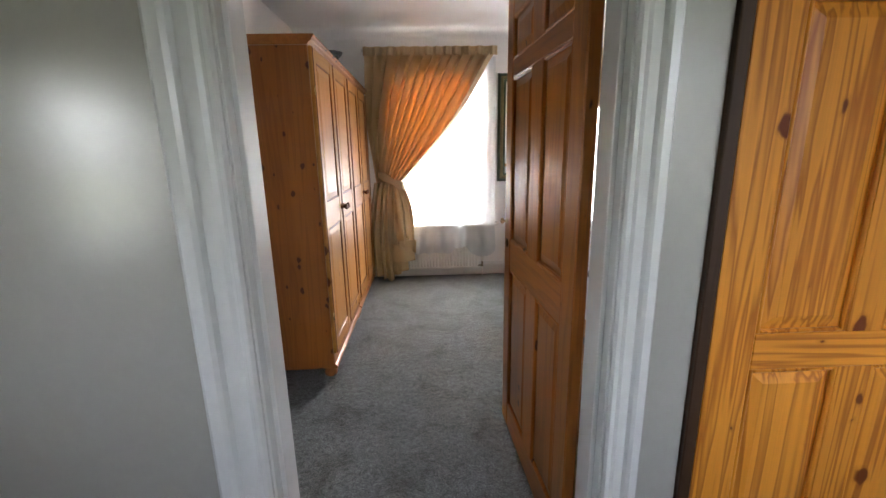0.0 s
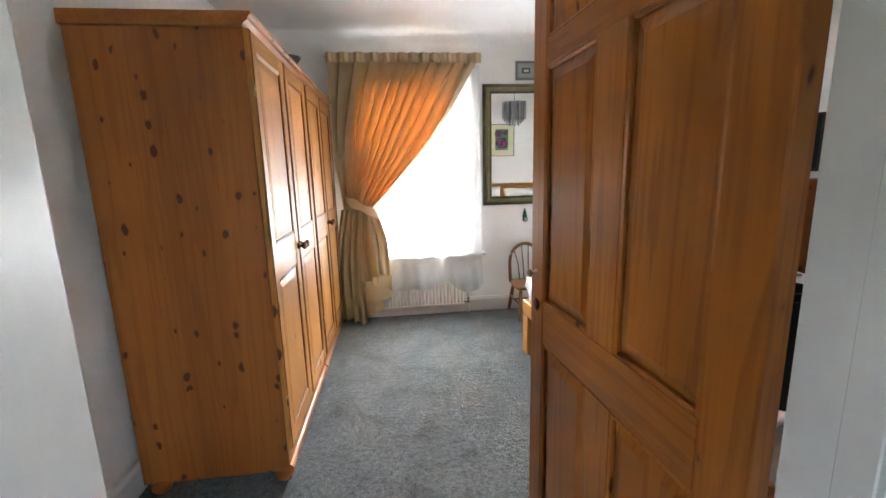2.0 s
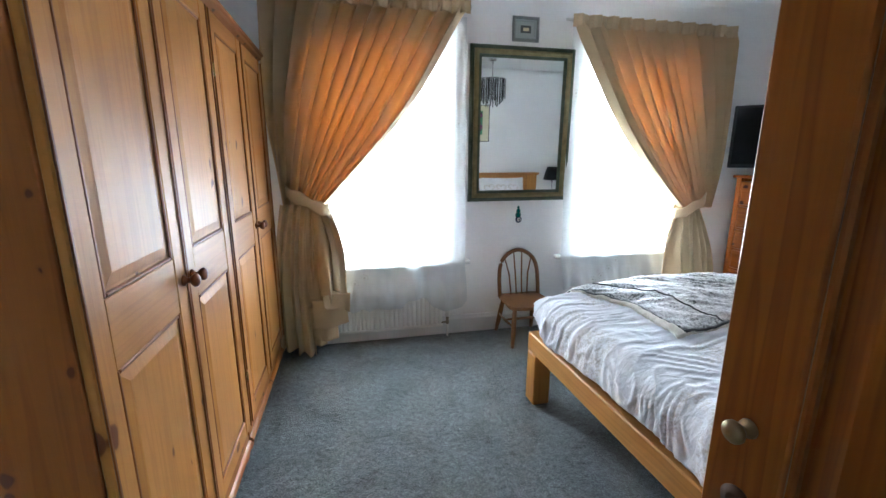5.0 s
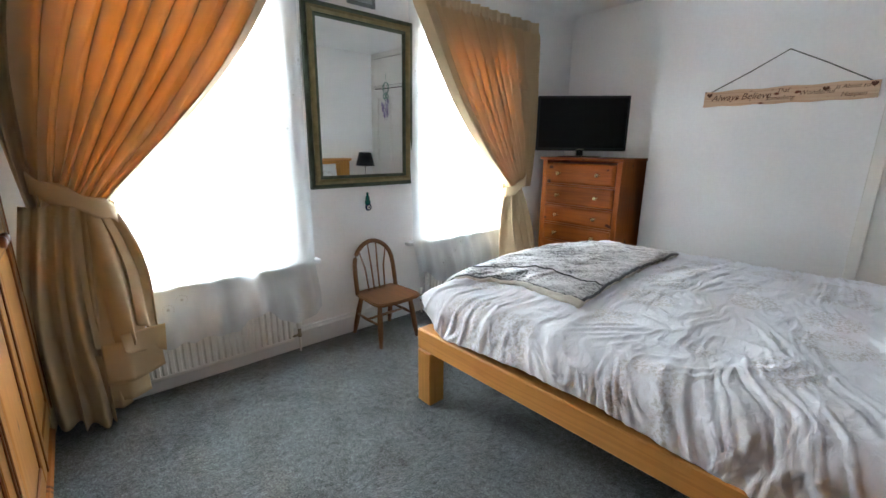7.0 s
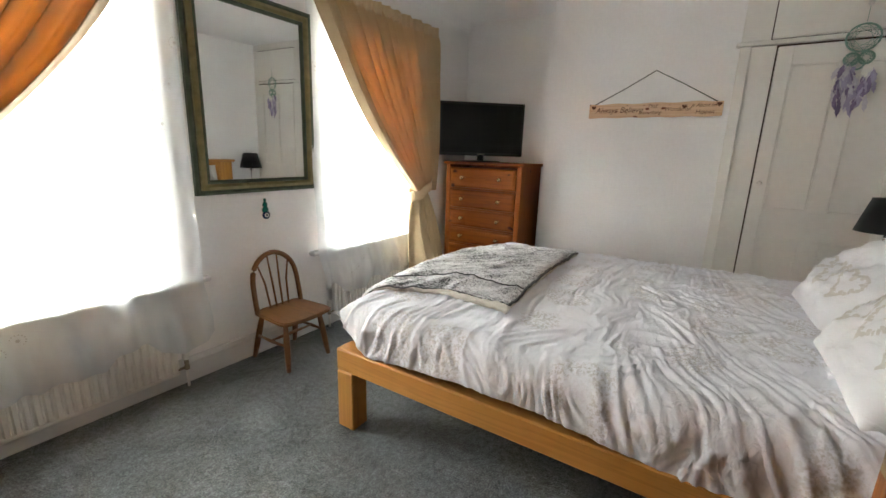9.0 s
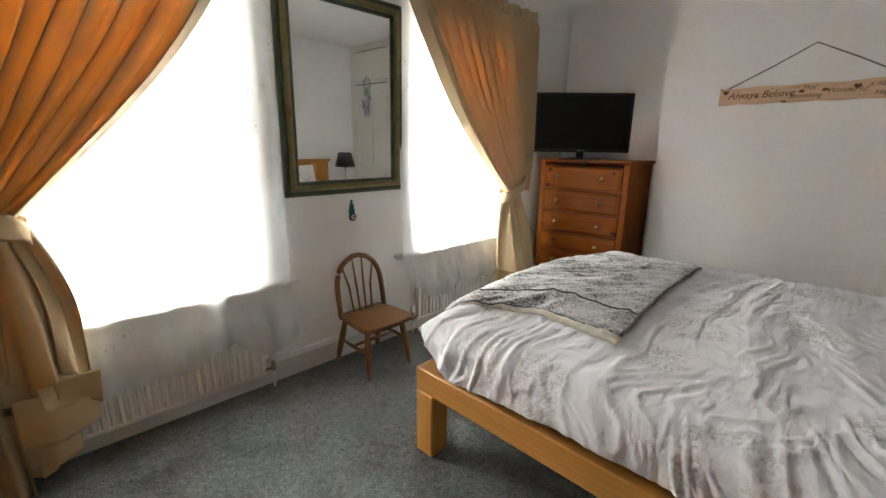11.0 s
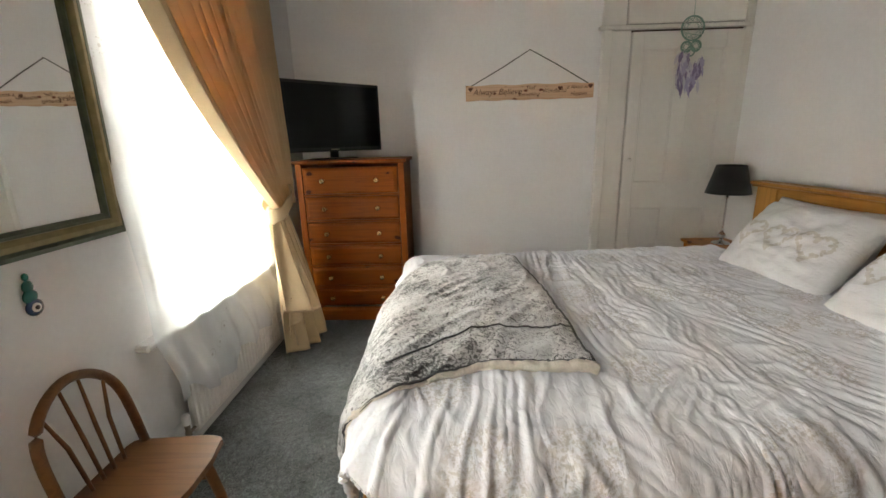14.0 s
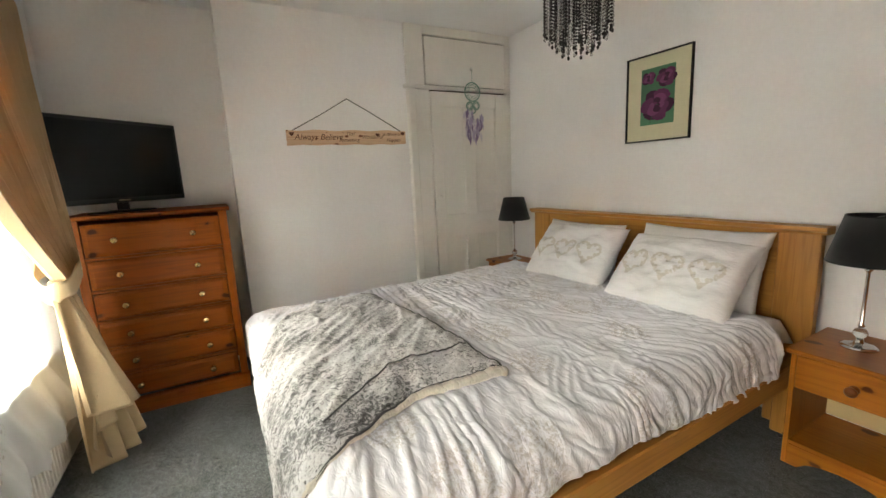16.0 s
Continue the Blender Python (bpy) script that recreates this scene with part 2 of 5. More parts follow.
CARPET, _nt, _b = mat("carpet", 1.0)
_v = coords(_nt, vary=False)
_n1 = nd(_nt, "ShaderNodeTexNoise", {"Vector": _v}, Scale=150.0, Detail=3.0, Roughness=0.75)
_n2 = nd(_nt, "ShaderNodeTexNoise", {"Vector": _v}, Scale=4.6, Detail=6.0, Roughness=0.62, Distortion=0.6)
_n3 = nd(_nt, "ShaderNodeTexNoise", {"Vector": _v}, Scale=38.0, Detail=3.0, Roughness=0.6)
_c = ramp(_nt, _n1.outputs["Fac"], [(0.30, (0.014, 0.017, 0.018)), (0.5, (0.096, 0.108, 0.109)), (0.70, (0.31, 0.35, 0.35))])
_p = ramp(_nt, _n2.outputs["Fac"], [(0.36, (0.55, 0.55, 0.55)), (0.43, (0.90, 0.90, 0.90)), (0.60, (1.2, 1.2, 1.2))])
_q = ramp(_nt, _n3.outputs["Fac"], [(0.34, (0.55, 0.55, 0.55)), (0.5, (1.0, 1.0, 1.0)), (0.68, (1.35, 1.35, 1.35))])
_nt.links.new(mix(_nt, 1.0, mix(_nt, 1.0, _c, _p, "MULTIPLY"), _q, "MULTIPLY"), _b.inputs["Base Color"])
_b.inputs["Sheen Weight"].default_value = 0.28
_b.inputs["Sheen Roughness"].default_value = 0.4
bump(_nt, _b, math1(_nt, "ADD", _n1.outputs["Fac"], _n3.outputs["Fac"]), 0.9, 0.012)

CURTAIN = cloth("curtain_cloth", (0.60, 0.45, 0.27), 500.0, 0.15, (1.0, 0.55, 0.18), 0.1)
CURTAIN2 = cloth("curtain_edge_cloth", (0.62, 0.47, 0.28), 500.0, 0.045, (0.8, 0.5, 0.2), 0.1)
LINING = cloth("curtain_lining", (0.40, 0.34, 0.26), 500.0)
NET, _nt, _b = mat("net_cloth", 0.9)
_tr = _nt.nodes.new("ShaderNodeBsdfTransparent")
_tl = _nt.nodes.new("ShaderNodeBsdfTranslucent")
_tl.inputs[0].default_value = (0.74, 0.77, 0.78, 1)
_b.inputs["Base Color"].default_value = (0.86, 0.87, 0.88, 1)
_m1, _m2 = _nt.nodes.new("ShaderNodeMixShader"), _nt.nodes.new("ShaderNodeMixShader")
_m1.inputs[0].default_value = 0.60
_nt.links.new(_b.outputs[0], _m1.inputs[1])
_nt.links.new(_tl.outputs[0], _m1.inputs[2])
_n = nd(_nt, "ShaderNodeTexNoise", {"Vector": coords(_nt, (1, 1, 0.3), vary=False)}, Scale=9.0, Detail=3.0)
_nt.links.new(ramp(_nt, _n.outputs["Fac"], [(0.3, (0.78, 0.78, 0.78)), (0.7, (0.93, 0.93, 0.93))]), _m2.inputs[0])
_nt.links.new(_tr.outputs[0], _m2.inputs[1])
_nt.links.new(_m1.outputs[0], _m2.inputs[2])
_nt.links.new(_m2.outputs[0], _nt.nodes["Material Output"].inputs[0])
NETDOT = cloth("net_embroidery", (0.55, 0.55, 0.54), 300.0, 0.10, (0.6, 0.6, 0.58))

DUVET, _nt, _b = mat("duvet_cotton", 0.9)
_v = coords(_nt, vary=False)
_w = nd(_nt, "ShaderNodeTexNoise", {"Vector": _v}, Scale=14.0, Detail=2.0)
_k = _nt.nodes.new("ShaderNodeVectorMath")
_k.operation = "MULTIPLY_ADD"
_nt.links.new(_w.outputs["Color"], _k.inputs[0])
_k.inputs[1].default_value = (0.05, 0.05, 0.0)
_nt.links.new(coords(_nt, (1, 1, 0.0), vary=False), _k.inputs[2])
_n1 = nd(_nt, "ShaderNodeTexVoronoi", {"Vector": _k.outputs[0]}, Scale=3.3, Randomness=0.45)
_n2 = nd(_nt, "ShaderNodeTexNoise", {"Vector": _v}, Scale=85.0, Detail=4.0, Roughness=0.7)
_ring = ramp(_nt, _n1.outputs["Distance"], [(0.0, (0.35, 0.35, 0.35)), (0.14, (0.2, 0.2, 0.2)), (0.20, (1, 1, 1)), (0.34, (1, 1, 1)), (0.42, (0, 0, 0))])
_lace = math1(_nt, "MULTIPLY", _ring, ramp(_nt, _n2.outputs["Fac"], [(0.48, (0, 0, 0)), (0.56, (1, 1, 1))]))
_c = mix(_nt, math1(_nt, "MULTIPLY", _lace, 0.55), (0.775, 0.785, 0.83), (0.44, 0.40, 0.36))
_nt.links.new(_c, _b.inputs["Base Color"])
_b.inputs["Sheen Weight"].default_value = 0.1
_cr = nd(_nt, "ShaderNodeTexNoise", {"Vector": coords(_nt, (0.8, 1.7, 1), (0, 0, 0.3), vary=False)}, Scale=22.0, Detail=2.5, Distortion=0.8)
bump(_nt, _b, _cr.outputs["Fac"], 0.5, 0.010)
PILLOW = cloth("pillow_cotton", (0.84, 0.835, 0.84), 600.0, creases=0.5)
HEART = cloth("pillow_print", (0.68, 0.645, 0.59), 400.0)
FLEECE = cloth("cream_fleece", (0.72, 0.67, 0.58), 120.0, creases=1.0)

VELVET, _nt, _b = mat("crushed_velvet", 0.36)
_v = coords(_nt, (1, 1, 1), (0, 0, 0.6), vary=False)
_n1 = nd(_nt, "ShaderNodeTexNoise", {"Vector": _v}, Scale=40.0, Detail=6.0, Roughness=0.62, Distortion=2.2)
_n2 = nd(_nt, "ShaderNodeTexNoise", {"Vector": _v}, Scale=5.0, Detail=2.0)
_f = math1(_nt, "ADD", _n1.outputs["Fac"], math1(_nt, "MULTIPLY", math1(_nt, "SUBTRACT", _n2.outputs["Fac"], 0.5), 0.5))
# the crushed pile's satin sheen and dark facets are put into the colour
_nt.links.new(ramp(_nt, _f, [(0.38, (0.028, 0.028, 0.030)), (0.44, (0.11, 0.11, 0.114)), (0.49, (0.34, 0.34, 0.345)), (0.58, (0.60, 0.60, 0.60))]), _b.inputs["Base Color"])
_b.inputs["Sheen Weight"].default_value = 0.6
bump(_nt, _b, _f, 0.5, 0.01)


# ---- mesh helpers ----
def box(bm, x0, x1, y0, y1, z0, z1, bev=0.0, seg=1):
    r = bmesh.ops.create_cube(bm, size=1.0, matrix=Matrix.Translation(((x0 + x1) / 2, (y0 + y1) / 2, (z0 + z1) / 2)) @ Matrix.Diagonal((x1 - x0, y1 - y0, z1 - z0, 1)))
    if bev:
        es = {e for v in r["verts"] for e in v.link_edges}
        bmesh.ops.bevel(bm, geom=list(es), offset=bev, segments=seg, affect="EDGES", profile=0.6)


def prism(bm, pts, x0, x1, axis="x"):
    """A closed outline pts drawn out along an axis; for axis x the points are (y, z), for y (x, z), for z (x, y)."""
    def at(p, s):
        return {"x": (s, p[0], p[1]), "y": (p[0], s, p[1]), "z": (p[0], p[1], s)}[axis]
    a = [bm.verts.new(at(p, x0)) for p in pts]
    b = [bm.verts.new(at(p, x1)) for p in pts]
    n = len(pts)
    for i in range(n):
        bm.faces.new((a[i], a[(i + 1) % n], b[(i + 1) % n], b[i]))
    bm.faces.new(a[::-1])
    bm.faces.new(b)


def lathe(bm, prof, seg=20, m=Matrix.Identity(4), smooth=True):
    rings = []
    for r, z in prof:
        rings.append([bm.verts.new(m @ Vector((r * math.cos(2 * math.pi * i / seg), r * math.sin(2 * math.pi * i / seg), z))) for i in range(seg)])
    for a, b in zip(rings, rings[1:]):
        for i in range(seg):
            f = bm.faces.new((a[i], a[(i + 1) % seg], b[(i + 1) % seg], b[i]))
            f.smooth = smooth
    for ring, flip in ((rings[0], True), (rings[-1], False)):
        bm.faces.new(ring[::-1] if flip else ring)


def tube(bm, pts, r, seg=8, taper=None):
    pts = [Vector(p) for p in pts]
    rings = []
    for i, p in enumerate(pts):
        d = (pts[min(i + 1, len(pts) - 1)] - pts[max(i - 1, 0)]).normalized()
        up = Vector((0, 0, 1)) if abs(d.z) < 0.9 else Vector((1, 0, 0))
        u = d.cross(up).normalized()
        w = d.cross(u)
        rr = r if taper is None else taper[i]
        rings.append([bm.verts.new(p + rr * (math.cos(2 * math.pi * k / seg) * u + math.sin(2 * math.pi * k / seg) * w)) for k in range(seg)])
    for a, b in zip(rings, rings[1:]):
        for i in range(seg):
            bm.faces.new((a[i], a[(i + 1) % seg], b[(i + 1) % seg], b[i])).smooth = True
    bm.faces.new(rings[0][::-1])
    bm.faces.new(rings[-1])


def sheet(bm, nu, nv, f, thick=0.0, smooth=True):
    """A surface f(u, v) over 0..1; with a thickness, it gets a back and edges."""
    g = [[bm.verts.new(f(i / nu, j / nv)) for j in range(nv + 1)] for i in range(nu + 1)]
    faces = []
    for i in range(nu):
        for j in range(nv):
            fc = bm.faces.new((g[i][j], g[i + 1][j], g[i + 1][j + 1], g[i][j + 1]))
            fc.smooth = smooth
            faces.append(fc)
    return g


def mesh_of(name, bm, material, solid=0.0, fix=True):
    if fix:
        bmesh.ops.recalc_face_normals(bm, faces=bm.faces)
    me = bpy.data.meshes.new(name)
    bm.to_mesh(me)
    bm.free()
    me.materials.append(material)
    ob = new(name, me)
    if solid:
        md = ob.modifiers.new("thickness", "SOLIDIFY")
        md.thickness, md.offset = solid, 0
    return ob


def part(name, bm, material, parent, label="", solid=0.0, kind=""):
    ob = mesh_of(name, bm, material, solid)
    ob.parent = parent
    return tagged(ob, label=label, kind=kind)


def thing(name, label, category, m=Matrix.Identity(4), group=""):
    ob = new(name)
    ob.matrix_world = m
    ob.empty_display_size = 0.1
    return tagged(ob, label=label, category=category, group=group)


def alone(name, bm, material, label, category, m=Matrix.Identity(4), group="", solid=0.0):
    ob = mesh_of(name, bm, material, solid)
    ob.matrix_world = m
    return tagged(ob, label=label, category=category, group=group)


def setting(name, bm, material, parent=None, label=""):
    ob = mesh_of(name, bm, material)
    if parent:
        ob.parent = parent
    return tagged(ob, kind="structure", label=label)


def bmof(*boxes, bev=0.0):
    bm = bmesh.new()
    for b in boxes:
        box(bm, *b, bev=bev)
    return bm


def panelled(parent, w, h, t, cols, rows, mats, name="panel", proud=0.0, mould=None):
    """A framed door in the plane x-z, its front to -y, thickness t about y=0: stiles and rails with raised panels between."""
    for x0, x1 in ((0, cols[0][0]), (cols[-1][1], w)):
        part("stile", bmof((x0, x1, -t / 2, t / 2, 0, h), bev=0.004), mats["z"], parent)
    zs = [0] + [z for r in rows for z in r] + [h]
    for z0, z1 in zip(zs[::2], zs[1::2]):
        part("rail", bmof((cols[0][0], cols[-1][1], -t / 2 + 0.0015, t / 2 - 0.0015, z0, z1), bev=0.002), mats["x"], parent)
    for (a0, a1), (b0, b1) in zip(cols, cols[1:]):
        for z0, z1 in rows:
            part("muntin", bmof((a1, b0, -t / 2 + 0.001, t / 2 - 0.001, z0, z1)), mats["z"], parent)
    for a0, a1 in cols:
        for z0, z1 in rows:
            bm = bmesh.new()
            for s in (-1, 1):
                d0, d1, g = s * t * 0.12, s * (t * 0.38 + proud), min(0.045, (a1 - a0) * 0.2)
                a = [bm.verts.new(p) for p in ((a0, d0, z0), (a1, d0, z0), (a1, d0, z1), (a0, d0, z1))]
                k = 0.014
                m_ = [bm.verts.new(p) for p in ((a0 + k, d0, z0 + k), (a1 - k, d0, z0 + k), (a1 - k, d0, z1 - k), (a0 + k, d0, z1 - k))]
                b = [bm.verts.new(p) for p in ((a0 + g, d1, z0 + g), (a1 - g, d1, z0 + g), (a1 - g, d1, z1 - g), (a0 + g, d1, z1 - g))]
                for q, r_ in ((a, m_), (m_, b)):
                    for i in range(4):
                        bm.faces.new((q[i], q[(i + 1) % 4], r_[(i + 1) % 4], r_[i]))
                bm.faces.new(b)
                if s == -1:
                    first = a
                else:
                    for i in range(4):
                        bm.faces.new((first[i], first[(i + 1) % 4], a[(i + 1) % 4], a[i]))
            part(name, bm, mats["z"], parent)
            bm = bmesh.new()
            for s in (-1, 1):
                y0, y1 = sorted((s * t * 0.12, s * (t / 2 - 0.001)))
                c = 0.011
                for x0, x1, q0, q1 in ((a0, a0 + c, z0, z1), (a1 - c, a1, z0, z1), (a0 + c, a1 - c, z0, z0 + c), (a0 + c, a1 - c, z1 - c, z1)):
                    box(bm, x0, x1, y0, y1, q0, q1, bev=0.0035)
            part("moulding", bm, mould or mats["z"], parent)


KNOB = [(0.006, 0.0), (0.018, 0.002), (0.017, 0.007), (0.009, 0.013), (0.009, 0.022), (0.016, 0.027), (0.021, 0.034), (0.021, 0.041), (0.015, 0.047), (0.004, 0.050)]


def knob(parent, at, direction, material, s=1.0, name="knob", label=""):
    bm = bmesh.new()
    q = Vector(direction).to_track_quat("Z", "Y").to_matrix().to_4x4()
    lathe(bm, [(r * s, z * s) for r, z in KNOB], 16, Matrix.Translation(at) @ q)
    return part(name, bm, material, parent, label)


# ---- the setting ----
YN, YS, XW, XE, XC, ZC = 6.82, 3.42, -0.93, 3.98, 3.73, 2.58
YD, YL, XR = 3.335, 3.185, 0.95
WINDOWS = [(-0.12, 1.04, 0.60, 2.34), (1.98, 3.14, 0.60, 2.34)]
setting("floor", bmof((XW - 0.2, XE + 0.2, YL, YN + 0.25, -0.12, 0.0), (-1.3, 2.45, 0.65, YL, -0.12, 0.0)), CARPET, label="blue-grey cut pile carpet with brushed patches")
setting("ceiling", bmof((XW - 0.2, XE + 0.2, YL, YN + 0.25, ZC, ZC + 0.15)), CEIL)

bm = bmesh.new()
xs = [XW - 0.2, WINDOWS[0][0], WINDOWS[0][1], WINDOWS[1][0], WINDOWS[1][1], XE + 0.2]
for a, b in ((0, 1), (2, 3), (4, 5)):
    box(bm, xs[a], xs[b], YN, YN + 0.25, 0, ZC)
for x0, x1, z0, z1 in WINDOWS:
    box(bm, x0, x1, YN, YN + 0.25, 0, z0)
    box(bm, x0, x1, YN, YN + 0.25, z1, ZC)
setting("wall_north", bm, WALL)
setting("wall_west", bmof((XW - 0.2, XW, YL, YN, 0, ZC)), WALL)
setting("wall_east", bmof((XE, XE + 0.2, YS - 0.09, YN, 0, ZC)), WALL)
setting("chimney_breast", bmof((XC, XE, 4.44, 5.83, 0, ZC)), WALL)
DX0, DX1, DH = -0.071, 0.80, 2.05
setting("wall_south", bmof((XR, XE, YS - 0.09, YS, 0, ZC)), WALL)
bm = bmof((XW, DX0 - 0.03, YL, YD, 0, ZC), (DX1 + 0.03, XR, YL, YD, 0, ZC), (DX0 - 0.03, DX1 + 0.03, YL, YD, DH + 0.03, ZC))
setting("wall_doorway", bm, WALL)

# coving along the tops of the walls
def coving(name, x0, x1, y, s):
    n = 6
    pts = [(y, ZC), (y - s * 0.10, ZC)] + [(y - s * 0.10 * (1 - math.sin(i / n * math.pi / 2)), ZC - 0.10 * (1 - math.cos(i / n * math.pi / 2))) for i in range(1, n + 1)]
    bm = bmesh.new()
    prism(bm, [(p[0], p[1]) for p in pts], x0, x1, "x")
    setting(name, bm, CEIL)


coving("coving_north", XW, XE, YN, 1)

# skirting boards
def skirting(name, pts_x0, pts_x1, y, s):
    bm = bmesh.new()
    prism(bm, [(y, 0), (y - s * 0.020, 0), (y - s * 0.020, 0.115), (y - s * 0.013, 0.128), (y - s * 0.010, 0.140), (y, 0.145)], pts_x0, pts_x1, "x")
    setting(name, bm, GLOSS, label="white gloss skirting board")


skirting("baseboard_north", XW, XE, YN, 1)
skirting("baseboard_south", XR + 0.01, 3.68, YS, -1)
bm = bmesh.new()
prism(bm, [(XW, 0), (XW + 0.02, 0), (XW + 0.02, 0.115), (XW + 0.012, 0.14), (XW, 0.145)], YS + 0.02, YN - 0.02, "y")
setting("baseboard_west", bm, GLOSS)
bm = bmesh.new()
prism(bm, [(XC, 0), (XC - 0.02, 0), (XC - 0.02, 0.115), (XC - 0.012, 0.14), (XC, 0.145)], 4.47, 5.83, "y")
setting("baseboard_east", bm, GLOSS)


def architrave(x_in, s, y_face, d, z1, w=0.085):
    """One upright of the door's architrave: a moulded board from x_in outwards."""
    bm = bmesh.new()
    k = w / 0.085
    pts = [(0, 0), (0, 0.014), (0.005 * k, 0.021), (0.012 * k, 0.022), (0.016 * k, 0.010), (0.021 * k, 0.010), (0.028 * k, 0.017), (0.048 * k, 0.021), (0.053 * k, 0.034), (0.060 * k, 0.041), (0.078 * k, 0.042), (w, 0.034), (w, 0)]
    prism(bm, [(x_in + s * p[0], y_face + d * p[1]) for p in pts], 0, z1, "z")
    return bm


frame_ob = thing("door_frame", "white gloss painted door frame with moulded architrave", "door frame")
part("jamb", bmof((DX0 - 0.03, DX0, YL - 0.004, YD + 0.004, 0, DH), bev=0.002), GLOSS, frame_ob)
part("jamb", bmof((DX1, DX1 + 0.03, YL - 0.004, YD + 0.004, 0, DH), bev=0.002), GLOSS, frame_ob)
part("head", bmof((DX0 - 0.03, DX1 + 0.03, YL - 0.004, YD + 0.004, DH, DH + 0.03), bev=0.002), GLOSS, frame_ob)
part("stop", bmof((DX0, DX0 + 0.014, YL + 0.03, YL + 0.075, 0, DH), (DX1 - 0.014, DX1, YL + 0.03, YL + 0.075, 0, DH), bev=0.002), GLOSS, frame_ob)
for x_in, s in ((DX0 - 0.006, -1), (DX1 + 0.006, 1)):
    part("architrave", architrave(x_in, s, YL, -1, DH + 0.08, 0.125 if s < 0 else 0.085), GLOSS, frame_ob)
    part("architrave", architrave(x_in + (0.026 if s > 0 else 0), s, YD, 1, DH + 0.08, 0.07), GLOSS, frame_ob)
part("architrave", bmof((DX0 - 0.09, DX1 + 0.09, YL - 0.025, YL, DH + 0.006, DH + 0.085), bev=0.004), GLOSS, frame_ob)
tagged(frame_ob, kind="structure")

# the landing outside the room
HXW, HXE, HYS = -1.15, 2.3, 0.8
LWY0, LWY1, LWZ0, LWZ1 = 1.70, 2.30, 1.00, 1.68
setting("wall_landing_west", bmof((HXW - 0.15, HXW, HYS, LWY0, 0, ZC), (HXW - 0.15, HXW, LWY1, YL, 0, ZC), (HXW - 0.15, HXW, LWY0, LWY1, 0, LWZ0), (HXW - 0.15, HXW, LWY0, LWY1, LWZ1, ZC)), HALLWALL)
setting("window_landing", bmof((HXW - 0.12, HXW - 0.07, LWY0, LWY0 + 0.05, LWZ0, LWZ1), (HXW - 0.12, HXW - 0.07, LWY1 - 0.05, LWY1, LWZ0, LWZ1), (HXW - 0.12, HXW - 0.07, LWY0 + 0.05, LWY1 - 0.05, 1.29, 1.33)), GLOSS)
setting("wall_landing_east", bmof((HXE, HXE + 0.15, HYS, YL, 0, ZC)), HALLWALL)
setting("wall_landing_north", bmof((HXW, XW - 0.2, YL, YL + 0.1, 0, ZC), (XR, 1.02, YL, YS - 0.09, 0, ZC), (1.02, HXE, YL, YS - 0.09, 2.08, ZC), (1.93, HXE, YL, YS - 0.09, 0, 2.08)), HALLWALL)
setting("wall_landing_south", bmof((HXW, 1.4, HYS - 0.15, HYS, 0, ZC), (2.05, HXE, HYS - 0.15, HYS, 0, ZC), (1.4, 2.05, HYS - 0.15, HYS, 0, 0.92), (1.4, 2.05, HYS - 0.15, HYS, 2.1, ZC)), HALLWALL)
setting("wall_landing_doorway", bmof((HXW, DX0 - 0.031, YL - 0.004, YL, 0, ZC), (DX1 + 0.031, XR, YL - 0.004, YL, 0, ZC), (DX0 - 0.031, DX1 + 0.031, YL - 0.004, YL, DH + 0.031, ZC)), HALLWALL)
setting("ceiling_landing", bmof((HXW - 0.15, HXE + 0.15, HYS - 0.15, YL, ZC, ZC + 0.15)), CEIL)


# ---- windows ----
def window(name, x0, x1, z0, z1):
    w = tagged(thing(name, "white painted sliding sash window over a painted sill", "window"), kind="structure")
    y0, y1, b = YN + 0.07, YN + 0.19, 0.125
    fr = bmesh.new()
    box(fr, x0, x0 + b, y0, y1, z0, z1, bev=0.004)
    box(fr, x1 - b, x1, y0, y1, z0, z1, bev=0.004)
    box(fr, x0 + b, x1 - b, y0, y1, z1 - 0.09, z1, bev=0.004)
    box(fr, x0 + b, x1 - b, y0, y1, z0, z0 + 0.03, bev=0.004)
    part("window_frame", fr, GLOSS, w)
    zm = 1.50
    for nm, a, c, yy in (("lower_sash", z0 + 0.03, zm + 0.04, y0 + 0.02), ("upper_sash", zm, z1 - 0.09, y0 + 0.062)):
        s = bmesh.new()
        k, xa, xb = 0.04, x0 + b, x1 - b
        box(s, xa, xa + k, yy, yy + 0.04, a, c, bev=0.003)
        box(s, xb - k, xb, yy, yy + 0.04, a, c, bev=0.003)
        box(s, xa + k, xb - k, yy, yy + 0.04, a, a + (0.06 if nm == "lower_sash" else 0.04), bev=0.003)
        box(s, xa + k, xb - k, yy, yy + 0.04, c - 0.04, c, bev=0.003)
        sash = part(nm, s, GLOSS, w)
        p = bmesh.new()
        box(p, xa + k - 0.004, xb - k + 0.004, yy + 0.018, yy + 0.022, a + 0.03, c - 0.03)
        pane = part("pane", p, GLASS, sash)
        pane.visible_shadow = False
    part("window_sill", bmof((x0 - 0.11, x1 + 0.11, YN - 0.055, YN + 0.09, z0 - 0.03, z0), bev=0.008), GLOSS, w)
    return w


for i, wd in enumerate(WINDOWS):
    window("window_%d" % (i + 1), *wd)


